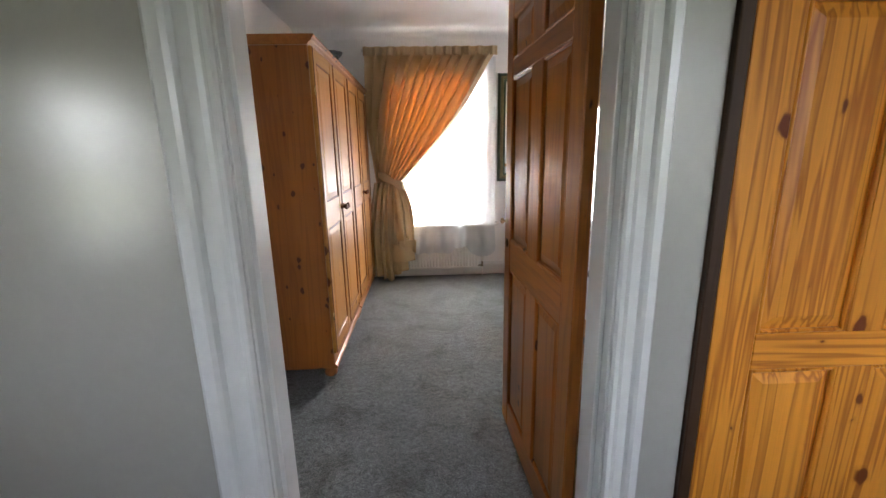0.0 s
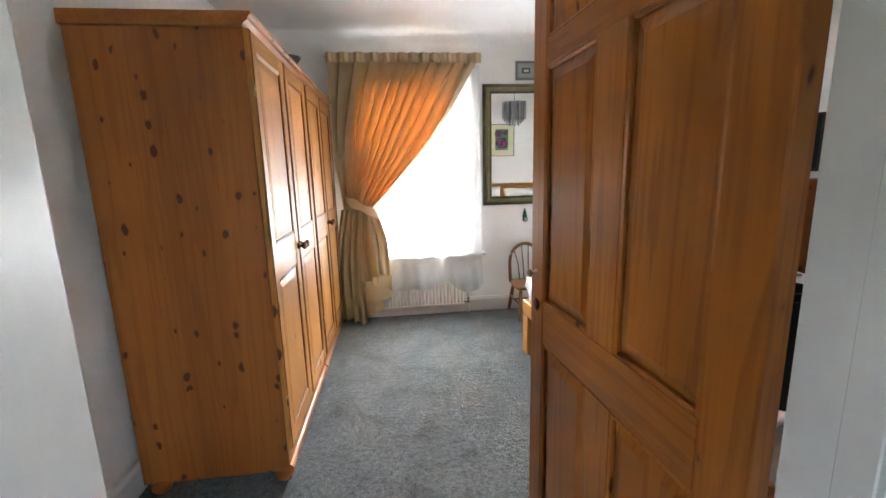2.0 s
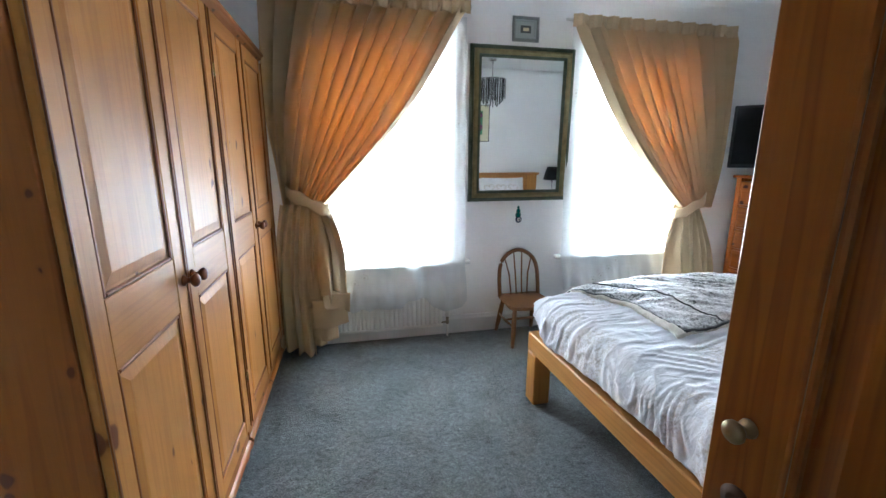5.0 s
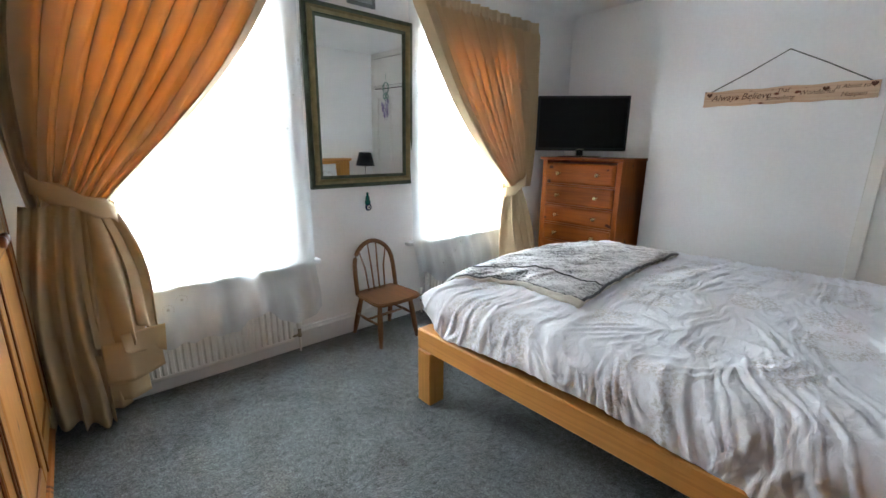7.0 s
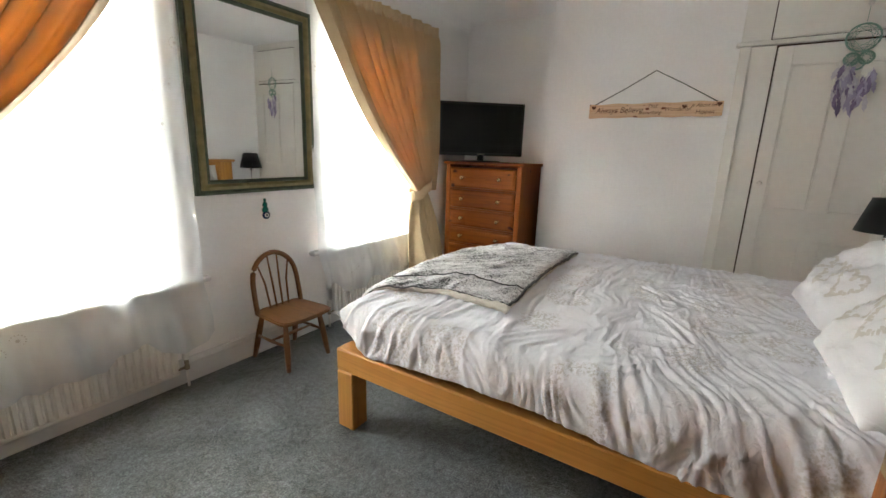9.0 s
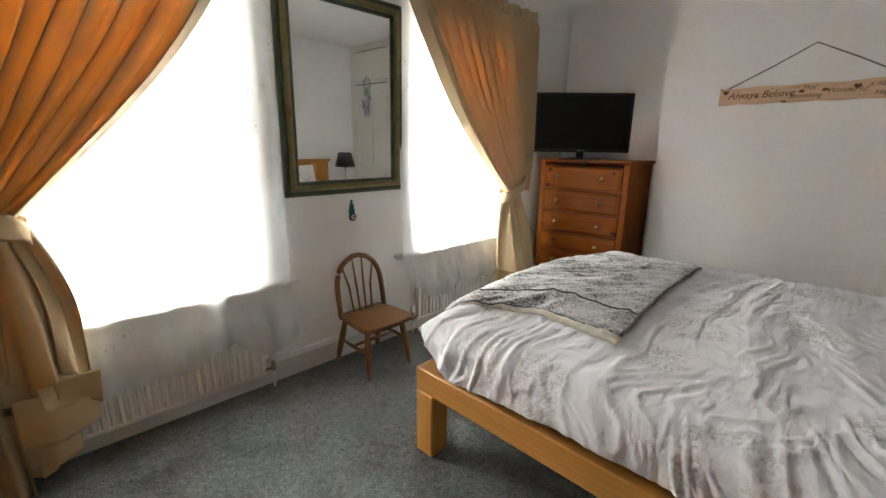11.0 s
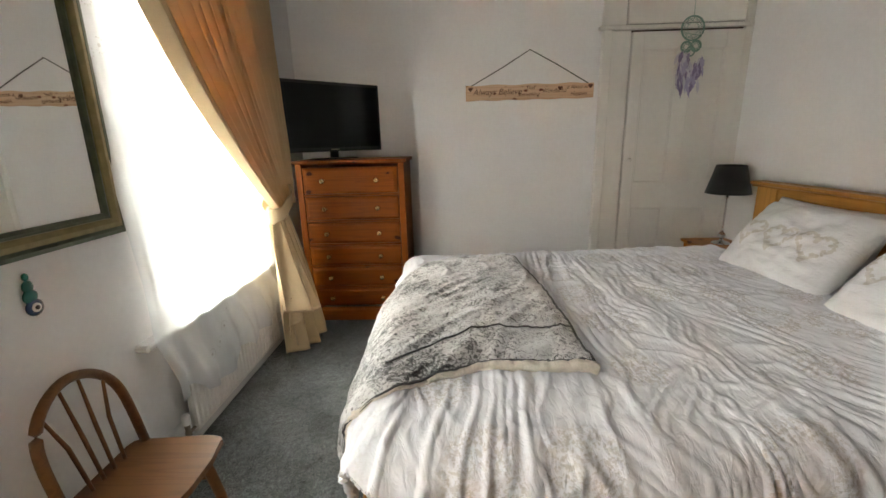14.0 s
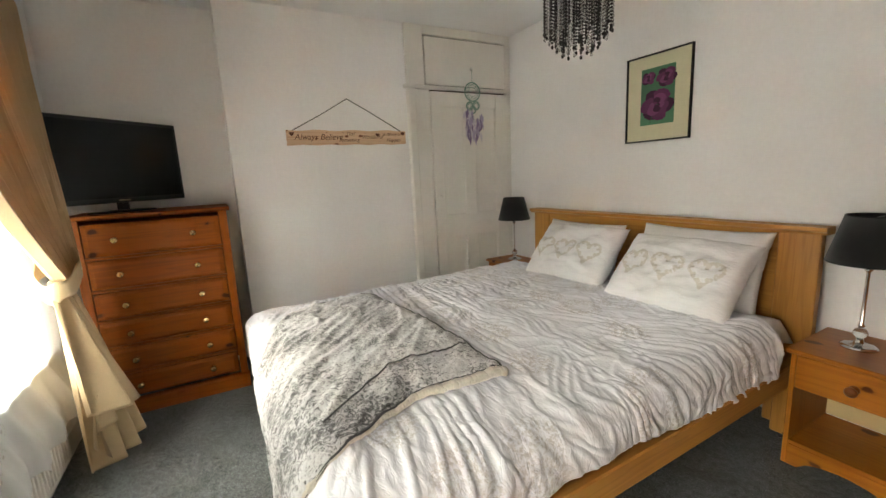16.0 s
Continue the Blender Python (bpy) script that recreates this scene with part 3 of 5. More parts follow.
# ---- curtains ----
def curtain(name, xo, xl, side, top, tie_x, tie_z, deep, label):
    """A tied-back curtain. xo: its outer edge, xl: its leading edge at the top; side: +1 where it leads to the right."""
    c = thing(name, label, "curtain", group="pair of tied-back curtains")
    width, n, yb = xl - xo, 12, YN - 0.085
    rnd = random.Random(5 + side)
    ph = [rnd.uniform(-0.35, 0.35) for _ in range(40)]
    amp = [rnd.uniform(0.7, 1.25) for _ in range(40)]

    def fold(u, sh):
        s = u * n + 0.25 * math.sin(u * 9 + 1)
        i = int(s)
        return amp[i % 40] * math.cos(2 * math.pi * (s + sh * ph[i % 40] * 0.2))

    def lead(s):
        return s * 0.75 + 0.42 * math.sin(s * math.pi) * 0.45 + 0.25 * s ** 3 - 0.0

    half = 0.12

    def f(u, v):
        z = top - v * (top - tie_z)
        s = 1 - v
        xin = tie_x + side * 0.075 + (xl - tie_x - side * 0.075) * lead(s)
        xout = xo + (tie_x - side * 0.12 - xo) * max(0.0, 1 - s * 1.8) ** 1.5 * 0.6
        x = xout + (xin - xout) * u ** (1 + 0.40 * v)
        a = 0.044 - 0.016 * v if v > 0.06 else 0.012 + 0.5 * v
        x += 0.19 * (xin - xout) / n * math.sin(2 * math.pi * (u * n + 0.25 * math.sin(u * 9 + 1)) + 0.6)
        sway = 0.010 * noise.noise(Vector((u * 6, v * 3, side * 2.0)))
        y = yb - 0.02 - 0.085 * v * v + a * fold(u, v) + sway
        return Vector((x + 0.007 * math.sin(v * 9 + u * 30) * v, y, z))

    def strip(u0, u1, nu, off=0.0):
        bm = bmesh.new()
        sheet(bm, nu, 70, lambda u, v: f(u0 + (u1 - u0) * u, v) + Vector((0, off, 0)))
        return bm
    he = 0.95 if side > 0 else 0.885
    part("drape", strip(0, he, 300), CURTAIN, c, "beige cloth glowing orange against the light", solid=0.002)
    part("hem", strip(he, 1.0, 30), CURTAIN2, c, "doubled pale leading edge", solid=0.004)
    part("lining", strip(0.0, 0.25, 60, 0.022), LINING, c, solid=0.002)
    bm = bmesh.new()
    sheet(bm, 300, 6, lambda u, v: Vector((xo + width * u, yb - 0.028 + 0.016 * fold(u, 0) + 0.006 * math.cos(u * 180), top + 0.030 - 0.085 * v)))
    part("header", bm, CURTAIN2, c, solid=0.003)

    def tail(xa_top, xb_top, xa_low, xb_low, z_end, fwd, waves, seed):
        def g(u, v):
            e = math.sin(min(1.0, v * 1.5) * math.pi / 2)
            xa, xb = xa_top + (xa_low - xa_top) * e, xb_top + (xb_low - xb_top) * e
            z = tie_z - v * (tie_z - z_end - 0.03 * math.sin(u * 5 + seed))
            bulge = (0.03 + fwd * v) * math.sin(math.pi * (0.10 + 0.8 * u)) ** 0.8
            wave = (0.014 + 0.030 * v) * math.cos(2 * math.pi * (u * waves + 0.2 * math.sin(v * 2.5 + u * 2)) + seed)
            return Vector((xa + (xb - xa) * u + 0.012 * v * math.sin(u * 17 + seed), yb - 0.05 - bulge + wave, z))
        bm = bmesh.new()
        sheet(bm, 140, 40, g)
        return bm
    if side > 0:
        part("tail", tail(-0.19, 0.04, -0.27, -0.005, 0.035, 0.035, 4.6, 0.4), CURTAIN2, c, "opaque beige lower drape", solid=0.002)
        part("back_tail", tail(0.03, 0.115, 0.11, 0.22, 0.455, 0.03, 1.3, 0.7), CURTAIN2, c, solid=0.002)
        part("front_tail", tail(-0.05, 0.105, -0.05, 0.150, 0.405, 0.06, 1.6, 2.4), CURTAIN2, c, solid=0.003)
        # the stepped folds of the trailing corner
        for xa, xb, za, zb, wa, dy in ((0.05, 0.235, 0.46, 0.46, 0.315, 0.095), (-0.02, 0.205, 0.42, 0.40, 0.225, 0.070), (-0.05, 0.135, 0.36, 0.33, 0.115, 0.045), (-0.06, 0.055, 0.30, 0.28, 0.07, 0.025)):
            def h(u, v, xa=xa, xb=xb, za=za, zb=zb, wa=wa, dy=dy):
                low = wa + 0.07 * (1 - u) ** 1.5 * (1 if xa > 0 else -0.3)
                z = (za + (zb - za) * u) * (1 - v) + low * v
                return Vector((xa + (xb - xa) * u + 0.010 * v * math.sin(u * 9 + xa * 40), yb - 0.06 - dy - 0.030 * math.sin(u * 4.5 + xa * 30) * (0.3 + v) + 0.02 * u, z))
            bm = bmesh.new()
            sheet(bm, 30, 10, h)
            part("cascade", bm, CURTAIN2, c, solid=0.002)
    else:
        part("tail", tail(tie_x - side * 0.15, tie_x + side * 0.02, xo + side * 0.015, tie_x + side * (0.04 if side > 0 else 0.13), 0.09, deep * 0.8, 5.3, 0.4), CURTAIN2, c, "opaque beige lower drape", solid=0.002)
        part("front_tail", tail(tie_x - side * 0.08, tie_x + side * 0.07, tie_x - side * 0.07, tie_x + side * 0.20, 0.36, 0.05 + deep * 0.7, 3.2, 2.0), CURTAIN2, c, solid=0.003)
        for k, (ua, zt, zb) in enumerate(((0.10, 0.45, 0.27), (0.07, 0.40, 0.17), (0.03, 0.32, 0.10))):
            def h(u, v, k=k, ua=ua, zt=zt, zb=zb):
                x = tie_x + side * (0.0 + 0.165 * u - 0.022 * k)
                z = zt - v * (zt - zb) * (0.45 + 0.55 * u) - 0.04 * (1 - u) * v
                y = yb - 0.06 - deep * 0.6 + 0.030 * math.sin(u * 7 + k * 1.9) * (0.4 + v) + 0.022 * k
                return Vector((x, y, z))
            bm = bmesh.new()
            sheet(bm, 30, 10, h)
            part("cascade", bm, CURTAIN2, c, solid=0.002)
    # tie-back band
    bm = bmesh.new()

    def band(u, v):
        a = u * 2 * math.pi
        px = tie_x - side * 0.03 + 0.135 * math.cos(a)
        return Vector((px, yb - 0.085 + 0.078 * math.sin(a), tie_z + 0.05 - 0.085 * v - side * 0.07 * (px - tie_x) / 0.135 + 0.008 * math.sin(6 * a + 5 * v)))
    sheet(bm, 60, 6, band)
    part("tie_back", bm, CURTAIN2, c, solid=0.004)
    return c


curtain("curtain", -0.235, 1.105, 1, 2.365, 0.02, 1.07, 0.08, "beige pleated curtain tied back beside the wardrobe, glowing orange")
curtain("curtain", 3.26, 1.86, -1, 2.335, 2.93, 0.98, 0.20, "beige pleated curtain tied back beside the chest, glowing orange")
bm = bmesh.new()
tube(bm, [(-0.26, YN - 0.045, 2.375), (1.13, YN - 0.045, 2.375)], 0.011)
alone("curtain_rail", bm, WHITEPL, "white curtain rail behind the pleated heading", "curtain rail")
bm = bmesh.new()
tube(bm, [(1.84, YN - 0.045, 2.345), (3.28, YN - 0.045, 2.345)], 0.011)
alone("curtain_rail", bm, WHITEPL, "white curtain rail behind the pleated heading", "curtain rail")


def net(name, x0, x1, seed, label):
    n = thing(name, label, "net curtain")
    rnd = random.Random(seed)
    ph = [rnd.uniform(0, 6.28) for _ in range(6)]

    def f(u, v):
        x = x0 + (x1 - x0) * u
        z1 = 0.235 + 0.05 * abs(math.sin(u * 5.2 + ph[0])) + 0.015 * math.sin(u * 23 + ph[1]) + 0.075 * max(0.0, min(0.7, math.sin(u * 17 + ph[2])))
        z = 2.31 - v * (2.31 - z1)
        amp = (0.009 + 0.007 * v) * (1 - 0.85 * math.exp(-((v - 0.85) / 0.05) ** 2))
        y = (YN - 0.030 - 0.031 * min(1, max(0, (v - 0.45) / 0.30)) ** 1.5 - 0.060 * min(1, max(0, (v - 0.865) / 0.09))) + amp * (math.sin(u * 38 + ph[3] + 1.2 * math.sin(v * 3)) + 0.5 * math.sin(u * 71 + ph[4] + v * 2))
        y = min(y, YN - 0.006)
        return Vector((x, y, z))
    bm = bmesh.new()
    sheet(bm, 200, 80, f)
    part("net", bm, NET, n)
    bm = bmesh.new()
    for k in range(34):
        u, v = (k * 0.618 + 0.07) % 1, 0.04 + 0.9 * ((k * 0.377 + 0.3) % 1)
        c = f(u, v) + Vector((0, -0.004, 0))
        for i in range(14):
            a = i / 14 * 6.283
            r, s = 0.026, 0.0035
            p = c + Vector((r * math.cos(a), 0, r * math.sin(a)))
            bm.faces.new([bm.verts.new(p + Vector(d)) for d in ((-s, 0, 0), (0, 0, -s), (s, 0, 0), (0, 0, s))])
        bm.faces.new([bm.verts.new(c + Vector((0.008 * math.cos(i), 0, 0.008 * math.sin(i)))) for i in range(6)])
    tagged(part("embroidery", bm, NETDOT, n, "small embroidered rings"), kind="stuff")
    return n


net("net_curtain", -0.16, 1.10, 3, "sheer white embroidered net curtain hanging over the sill")
net("net_curtain", 1.90, 3.16, 8, "sheer white embroidered net curtain hanging over the sill")


# ---- radiators ----
def radiator(x0, x1, z0, z1):
    r = thing("radiator", "cream white panel radiator under the window", "radiator", pose(x0, YN, 0), "radiators under the windows")
    w = x1 - x0
    bm = bmesh.new()
    n = int(w / 0.034)
    pts = []
    for i in range(n):
        a = w * i / n
        s = w / n
        pts += [(a, -0.062), (a + s * 0.18, -0.074), (a + s * 0.62, -0.074), (a + s * 0.8, -0.062)]
    pts += [(w, -0.062), (w, -0.048), (0, -0.048)]
    prism(bm, pts, z0 + 0.025, z1 - 0.03, "z")
    box(bm, 0, w, -0.070, -0.046, z0, z0 + 0.0245, bev=0.006)
    box(bm, 0, w, -0.070, -0.046, z1 - 0.0295, z1, bev=0.006)
    part("ribbed_panel", bm, RADMAT, r)
    for q in (0.08, w - 0.11):
        part("bracket", bmof((q, q + 0.03, -0.047, -0.001, z0 + 0.04, z1 - 0.06)), RADMAT, r)
    return r


def valve(parent, x):
    bm = bmesh.new()
    tube(bm, [(x, -0.058, 0.0), (x, -0.058, 0.12)], 0.0075)
    part("pipe", bm, RADMAT, parent)
    bm = bmesh.new()
    lathe(bm, [(0.010, 0.10), (0.014, 0.105), (0.014, 0.125), (0.010, 0.13), (0.012, 0.15), (0.010, 0.162)], 12, Matrix.Translation((x, -0.058, 0)))
    tube(bm, [(x, -0.058, 0.115), (x + (-0.05 if x > 0.3 else 0.05), -0.058, 0.115)], 0.008)
    part("valve", bm, STEEL, parent)
    bm = bmesh.new()
    lathe(bm, [(0.016, 0.163), (0.018, 0.17), (0.017, 0.205), (0.010, 0.212)], 14, Matrix.Translation((x, -0.058, 0)))
    part("valve_cap", bm, WHITEPL, parent)


r1 = radiator(0.10, 0.925, 0.085, 0.45)
valve(r1, 0.865)
r2 = radiator(2.03, 2.98, 0.085, 0.44)
valve(r2, -0.045)


# ---- the pine door into the room ----
DW = 0.839
door = thing("door_1", "varnished orange pine panelled door standing wide open", "door", pose(0.782, YD + 0.010, 0.008, 0, 0, 92.7))
tagged(door, kind="structure")
part("core", bmof((0.02, DW - 0.02, -0.004, 0.004, 0.02, 1.99)), DOORW["z"], door)
panelled(door, DW, 2.02, 0.040, [(0.100, 0.353), (0.465, 0.743)], [(0.125, 0.825), (0.965, 1.665), (1.735, 1.90)], DOORW)
for s in (-1, 1):
    knob(door, (DW - 0.050, s * 0.020, 1.05), (0, s, 0), OLDBRASS, 0.68, "door_knob", "tarnished brass knob")
    bm = bmesh.new()
    lathe(bm, [(0.020, 0.0), (0.021, 0.003), (0.012, 0.005), (0.011, 0.006)], 18, Matrix.Translation((DW - 0.050, s * 0.020, 0.945)) @ Vector((0, s, 0)).to_track_quat("Z", "Y").to_matrix().to_4x4())
    part("keyhole_cover", bm, DARKW, door, "dark keyhole cover")
lp = part("lock_plate", bmof((DW - 0.001, DW + 0.0015, -0.012, 0.012, 0.90, 1.08)), OLDBRASS, door)
part("latch", bmof((DW + 0.001, DW + 0.010, -0.007, 0.007, 1.00, 1.03), bev=0.003), CHROME, lp)

# the second pine door, off the landing
hd = tagged(thing("door_2", "bright yellow pine panelled door, shut, in a dark stained frame", "door", pose(1.058, YL + 0.012, 0.008)), kind="structure")
part("core", bmof((0.02, 0.80, -0.004, 0.004, 0.02, 1.99)), HALLP["z"], hd)
panelled(hd, 0.82, 2.02, 0.040, [(0.12, 0.36), (0.45, 0.70)], [(0.15, 0.80), (0.90, 1.68), (1.77, 1.91)], HALLP)
part("frame_post", bmof((-0.037, -0.004, -0.030, 0.07, 0, 2.06), bev=0.003), DARKW, hd)


# ---- wardrobes ----
BEADW = wood("dark_bead_pine", (0.26, 0.085, 0.02), (0.14, 0.04, 0.008), "z", 0.35, 0.0)


def wardrobe(y0, w, label):
    """Two doors wide; its front faces +x, at x=0 of its own."""
    wr = thing("wardrobe", label, "wardrobe", pose(-0.25, y0, 0), "pair of pine wardrobes")
    d, h = 0.62, 1.985
    for ya in (0.0, w - 0.022):
        part("side_panel", bmof((-d, -0.004, ya, ya + 0.022, 0.075, h - 0.05), bev=0.002), WARD["z"], wr, "knotty pine side")
    part("carcass", bmof((-d + 0.003, -d + 0.012, 0.023, w - 0.023, 0.08, h - 0.05), (-d + 0.012, -0.006, 0.023, w - 0.023, 0.08, 0.10), (-d + 0.012, -0.006, 0.023, w - 0.023, h - 0.07, h - 0.05)), WARD["y"], wr)
    corn = bmesh.new()
    prism(corn, [(-d, h - 0.05), (0.002, h - 0.05), (0.010, h - 0.040), (0.024, h - 0.030), (0.028, h - 0.018), (0.038, h - 0.012), (0.038, h), (-d, h)], -0.018, w + 0.018, "y")
    part("cornice", corn, WARD["y"], wr)
    pl = bmesh.new()
    prism(pl, [(-d, 0.066), (0.016, 0.066), (0.020, 0.076), (0.012, 0.088), (0.002, 0.094), (0.0, 0.165), (-0.03, 0.165), (-0.03, 0.075), (-d, 0.075)], 0.002, w - 0.002, "y")
    part("plinth", pl, WARD["y"], wr)
    for fx in (-0.035, -d + 0.05):
        for fy in (0.04, w - 0.04):
            bm = bmesh.new()
            lathe(bm, [(0.020, 0.0), (0.036, 0.012), (0.042, 0.030), (0.036, 0.048), (0.022, 0.056), (0.030, 0.066)], 18, Matrix.Translation((fx, fy, 0)))
            part("bun_foot", bm, WARD["z"], wr)
    dw = w / 2 - 0.006
    for k in range(2):
        m = pose(-0.003 + 0.011, 0.004 + k * (dw + 0.004), 0.168, 0, 0, 90)
        bm = bmof((0.02, dw - 0.02, -0.003, 0.003, 0.02, h - 0.05 - 0.17 - 0.02))
        dr = part("door", bm, WARDP["z"], wr)
        dr.matrix_basis = m
        hh = h - 0.05 - 0.170
        panelled(dr, dw, hh, 0.022, [(0.075, dw - 0.075)], [(0.07, 0.77), (0.93, hh - 0.07)], WARDP, mould=BEADW)
        # bead along the meeting edge
        e = 0.0 if k == 0 else dw
        bm = bmesh.new()
        for edge in (0.0, dw - 0.009):
            box(bm, edge, edge + 0.009, -0.016, -0.0115, 0.003, hh - 0.003, bev=0.002)
        part("bead", bm, BEADW, dr)
        kx = dw - 0.032 if k == 0 else 0.032
        knob(dr, (kx, -0.011, 0.855), (0, -1, 0), KNOBW, 0.95, "knob", "turned reddish wooden knob")
        for hz in (0.22, hh - 0.25):
            hx = -0.001 if k == 0 else dw + 0.001
            bm = bmesh.new()
            tube(bm, [(hx, -0.012, hz), (hx, -0.012, hz + 0.05)], 0.0045, 8)
            part("hinge", bm, BRASS, dr)
    return wr


wardrobe(4.625, 1.005, "tall knotty pine wardrobe with two panelled doors beside the entrance")
wardrobe(5.645, 1.005, "tall pine wardrobe with two panelled doors beside the curtain")


# ---- the bed ----
BEDM = pose(1.22, 5.83, 0, 0, 0, 1.1)
BW, BL = 1.93, 2.36
bed = thing("bed", "solid oak bed frame with a framed headboard, made up in white", "bed", BEDM)
for x in (0, BW - 0.10):
    part("leg", bmof((x, x + 0.10, -0.10, 0.0, 0, 0.30), bev=0.006), OAK["z"], bed)
    part("leg", bmof((x, x + 0.10, -BL + 0.08, -BL + 0.16, 0, 0.30), bev=0.006), OAK["z"], bed)
for x in (0, BW - 0.10):
    part("side_rail", bmof((x, x + 0.10, -BL + 0.075, 0.0, 0.302, 0.412), bev=0.006), OAK["y"], bed)
part("foot_rail", bmof((0.102, BW - 0.102, -0.10, -0.002, 0.302, 0.410), bev=0.006), OAK["x"], bed)
for x in (0, BW - 0.17):
    part("headboard_post", bmof((x, x + 0.17, -BL + 0.02, -BL + 0.072, 0, 1.01), bev=0.004), OAK["z"], bed)
part("headboard_panel", bmof((0.172, BW - 0.172, -BL + 0.03, -BL + 0.055, 0.35, 0.93)), OAK["x"], bed)
part("headboard_rail", bmof((0.172, BW - 0.172, -BL + 0.02, -BL + 0.066, 0.9305, 1.01), bev=0.003), OAK["x"], bed)
bm = bmesh.new()
prism(bm, [(-BL + 0.005, 1.011), (-BL + 0.085, 1.011), (-BL + 0.09, 1.02), (-BL + 0.105, 1.028), (-BL + 0.105, 1.046), (-BL + 0.005, 1.046)], -0.025, BW + 0.025, "x")
part("headboard_cap", bm, OAK["x"], bed)
bm = bmesh.new()
for i in range(11):
    box(bm, 0.101, BW - 0.101, -BL + 0.16 + i * 0.19, -BL + 0.25 + i * 0.19, 0.34, 0.36)
part("slats", bm, OAK["x"], bed)

mattress = alone("mattress", bmof((0.08, BW - 0.08, -BL + 0.12, -0.07, 0.361, 0.56), bev=0.04), PILLOW, "white mattress on the oak frame", "mattress", BEDM)


def cloth_drop(a, lo, hi, r):
    """Where a point a along a cloth comes to lie over a slab from lo to hi with rounded edges r: place across, and drop."""
    if lo <= a <= hi:
        return a, 0.0
    s, e = (-1, lo - a) if a < lo else (1, a - hi)
    edge = lo if a < lo else hi
    q = min(e / r, math.pi / 2)
    return edge + s * r * math.sin(q) + s * 0.03 * max(0, e - r * 1.57), r * (1 - math.cos(q)) + max(0.0, e - r * math.pi / 2)


def bed_top(x, y):
    """The height of the bedding's smooth upper face."""
    return 0.612 + 0.035 * math.exp(-((x - 0.9) / 0.8) ** 2) * (1 if y < 0 else 1) + 0.012 * math.sin(x * 3 + y * 2)


def duvet_at(a, b, lift=0.0, wr=1.0):
    """a across from the near side, b from the head (-) to the foot (0 and beyond)."""
    x, dx = cloth_drop(a, 0.12, BW - 0.12, 0.10)
    y, dy = cloth_drop(b, -9, -0.09, 0.12)
    drop = max(dx, dy) + 0.25 * min(dx, dy)
    top = bed_top(min(max(x, 0.1), BW - 0.1), y)
    flat = math.exp(-drop / 0.10)
    p = Vector((a * 1.0, b * 1.0, 0))
    # creases that fan across the bed from the near side, with smooth stretches between
    ang = 0.10 - 0.42 * math.sin((b + 0.9) * 1.5) + 0.10 * math.sin(a * 2.5)
    u = a * math.cos(ang) + (b + 0.9) * math.sin(ang)
    w = -a * math.sin(ang) + (b + 0.9) * math.cos(ang)
    n2 = noise.noise(Vector((a * 4.0 + 9, b * 4.0, 1.0)))
    n1 = noise.noise(Vector((u * 1.2, w * 4.5 + 0.5 * n2, 3.1)))
    reg = 0.45 + 1.3 * noise.noise(Vector((a * 1.7, b * 1.9, 5.5)))
    reg2 = 0.5 + 1.1 * noise.noise(Vector((a * 2.1 + 7, b * 2.3, 8.5)))
    r1 = max(0.0, 1 - abs(noise.noise(Vector((u * 1.0 + 4, w * 10.5 + 0.45 * n2, 7.7)))) / 0.36) ** 1.6
    r2 = max(0.0, 1 - abs(noise.noise(Vector((u * 1.5 + 2, w * 23 + 0.7 * n2, 2.7)))) / 0.34) ** 1.3
    r3 = max(0.0, 1 - abs(noise.noise(Vector((a * 8 + 2 * n1, b * 13 + 2 * n2, 9.1)))) / 0.35) ** 1.5
    h = 0.010 * n1 + 0.006 * n2 + 0.0095 * r1 * min(1.0, max(0.12, reg)) + 0.0078 * r2 * min(1.0, max(0.10, reg2)) * (1 + 0.4 * math.exp(-((a - 0.15) / 0.45) ** 2)) + 0.0060 * r3
    z = top - drop
    side = min(1.0, dx / 0.08) if dx > 0 else 0.0
    foot = min(1.0, dy / 0.08) if dy > 0 else 0.0
    vert = 1 + 0.3 * max(side, foot)
    ripple = 0.005 * math.sin(b * 11 + 7 * n2) * side + 0.006 * math.sin(a * 13 + 6 * n2) * foot
    nx = (-1 if a < 0.5 * BW else 1) * side
    h *= wr
    x += nx * (h * vert + ripple * wr + lift) * 0.9
    y += foot * (h * vert + ripple * wr + lift) * 0.9
    z += h * (1 - 0.8 * max(side, foot)) + lift * (1 - max(side, foot))
    return Vector((x, y, z))


def duvet_uv(u, v):
    a = -0.135 + u * (BW + 0.34 + 0.135)
    b = -BL + 0.37 + v * (BL - 0.37 + 0.27)
    a -= 0.04 * math.sin(v * 7 + 1) * (1 if u < 0.5 else -1) * abs(u - 0.5) * 2
    b += 0.05 * math.sin(u * 6) * v
    corner = max(0.0, (v - 0.80) / 0.20) * max(0.0, (0.16 - u) / 0.16)
    b -= 0.32 * corner
    a += 0.15 * corner
    corner = max(0.0, (v - 0.80) / 0.20) * max(0.0, (u - 0.84) / 0.16)
    b -= 0.20 * corner
    a -= 0.12 * corner
    return duvet_at(a, b)


bm = bmesh.new()
sheet(bm, 440, 460, duvet_uv)
duvet = alone("duvet", bm, DUVET, "rumpled white cotton duvet with faint lace pattern on the bed", "duvet", BEDM, solid=0.016)

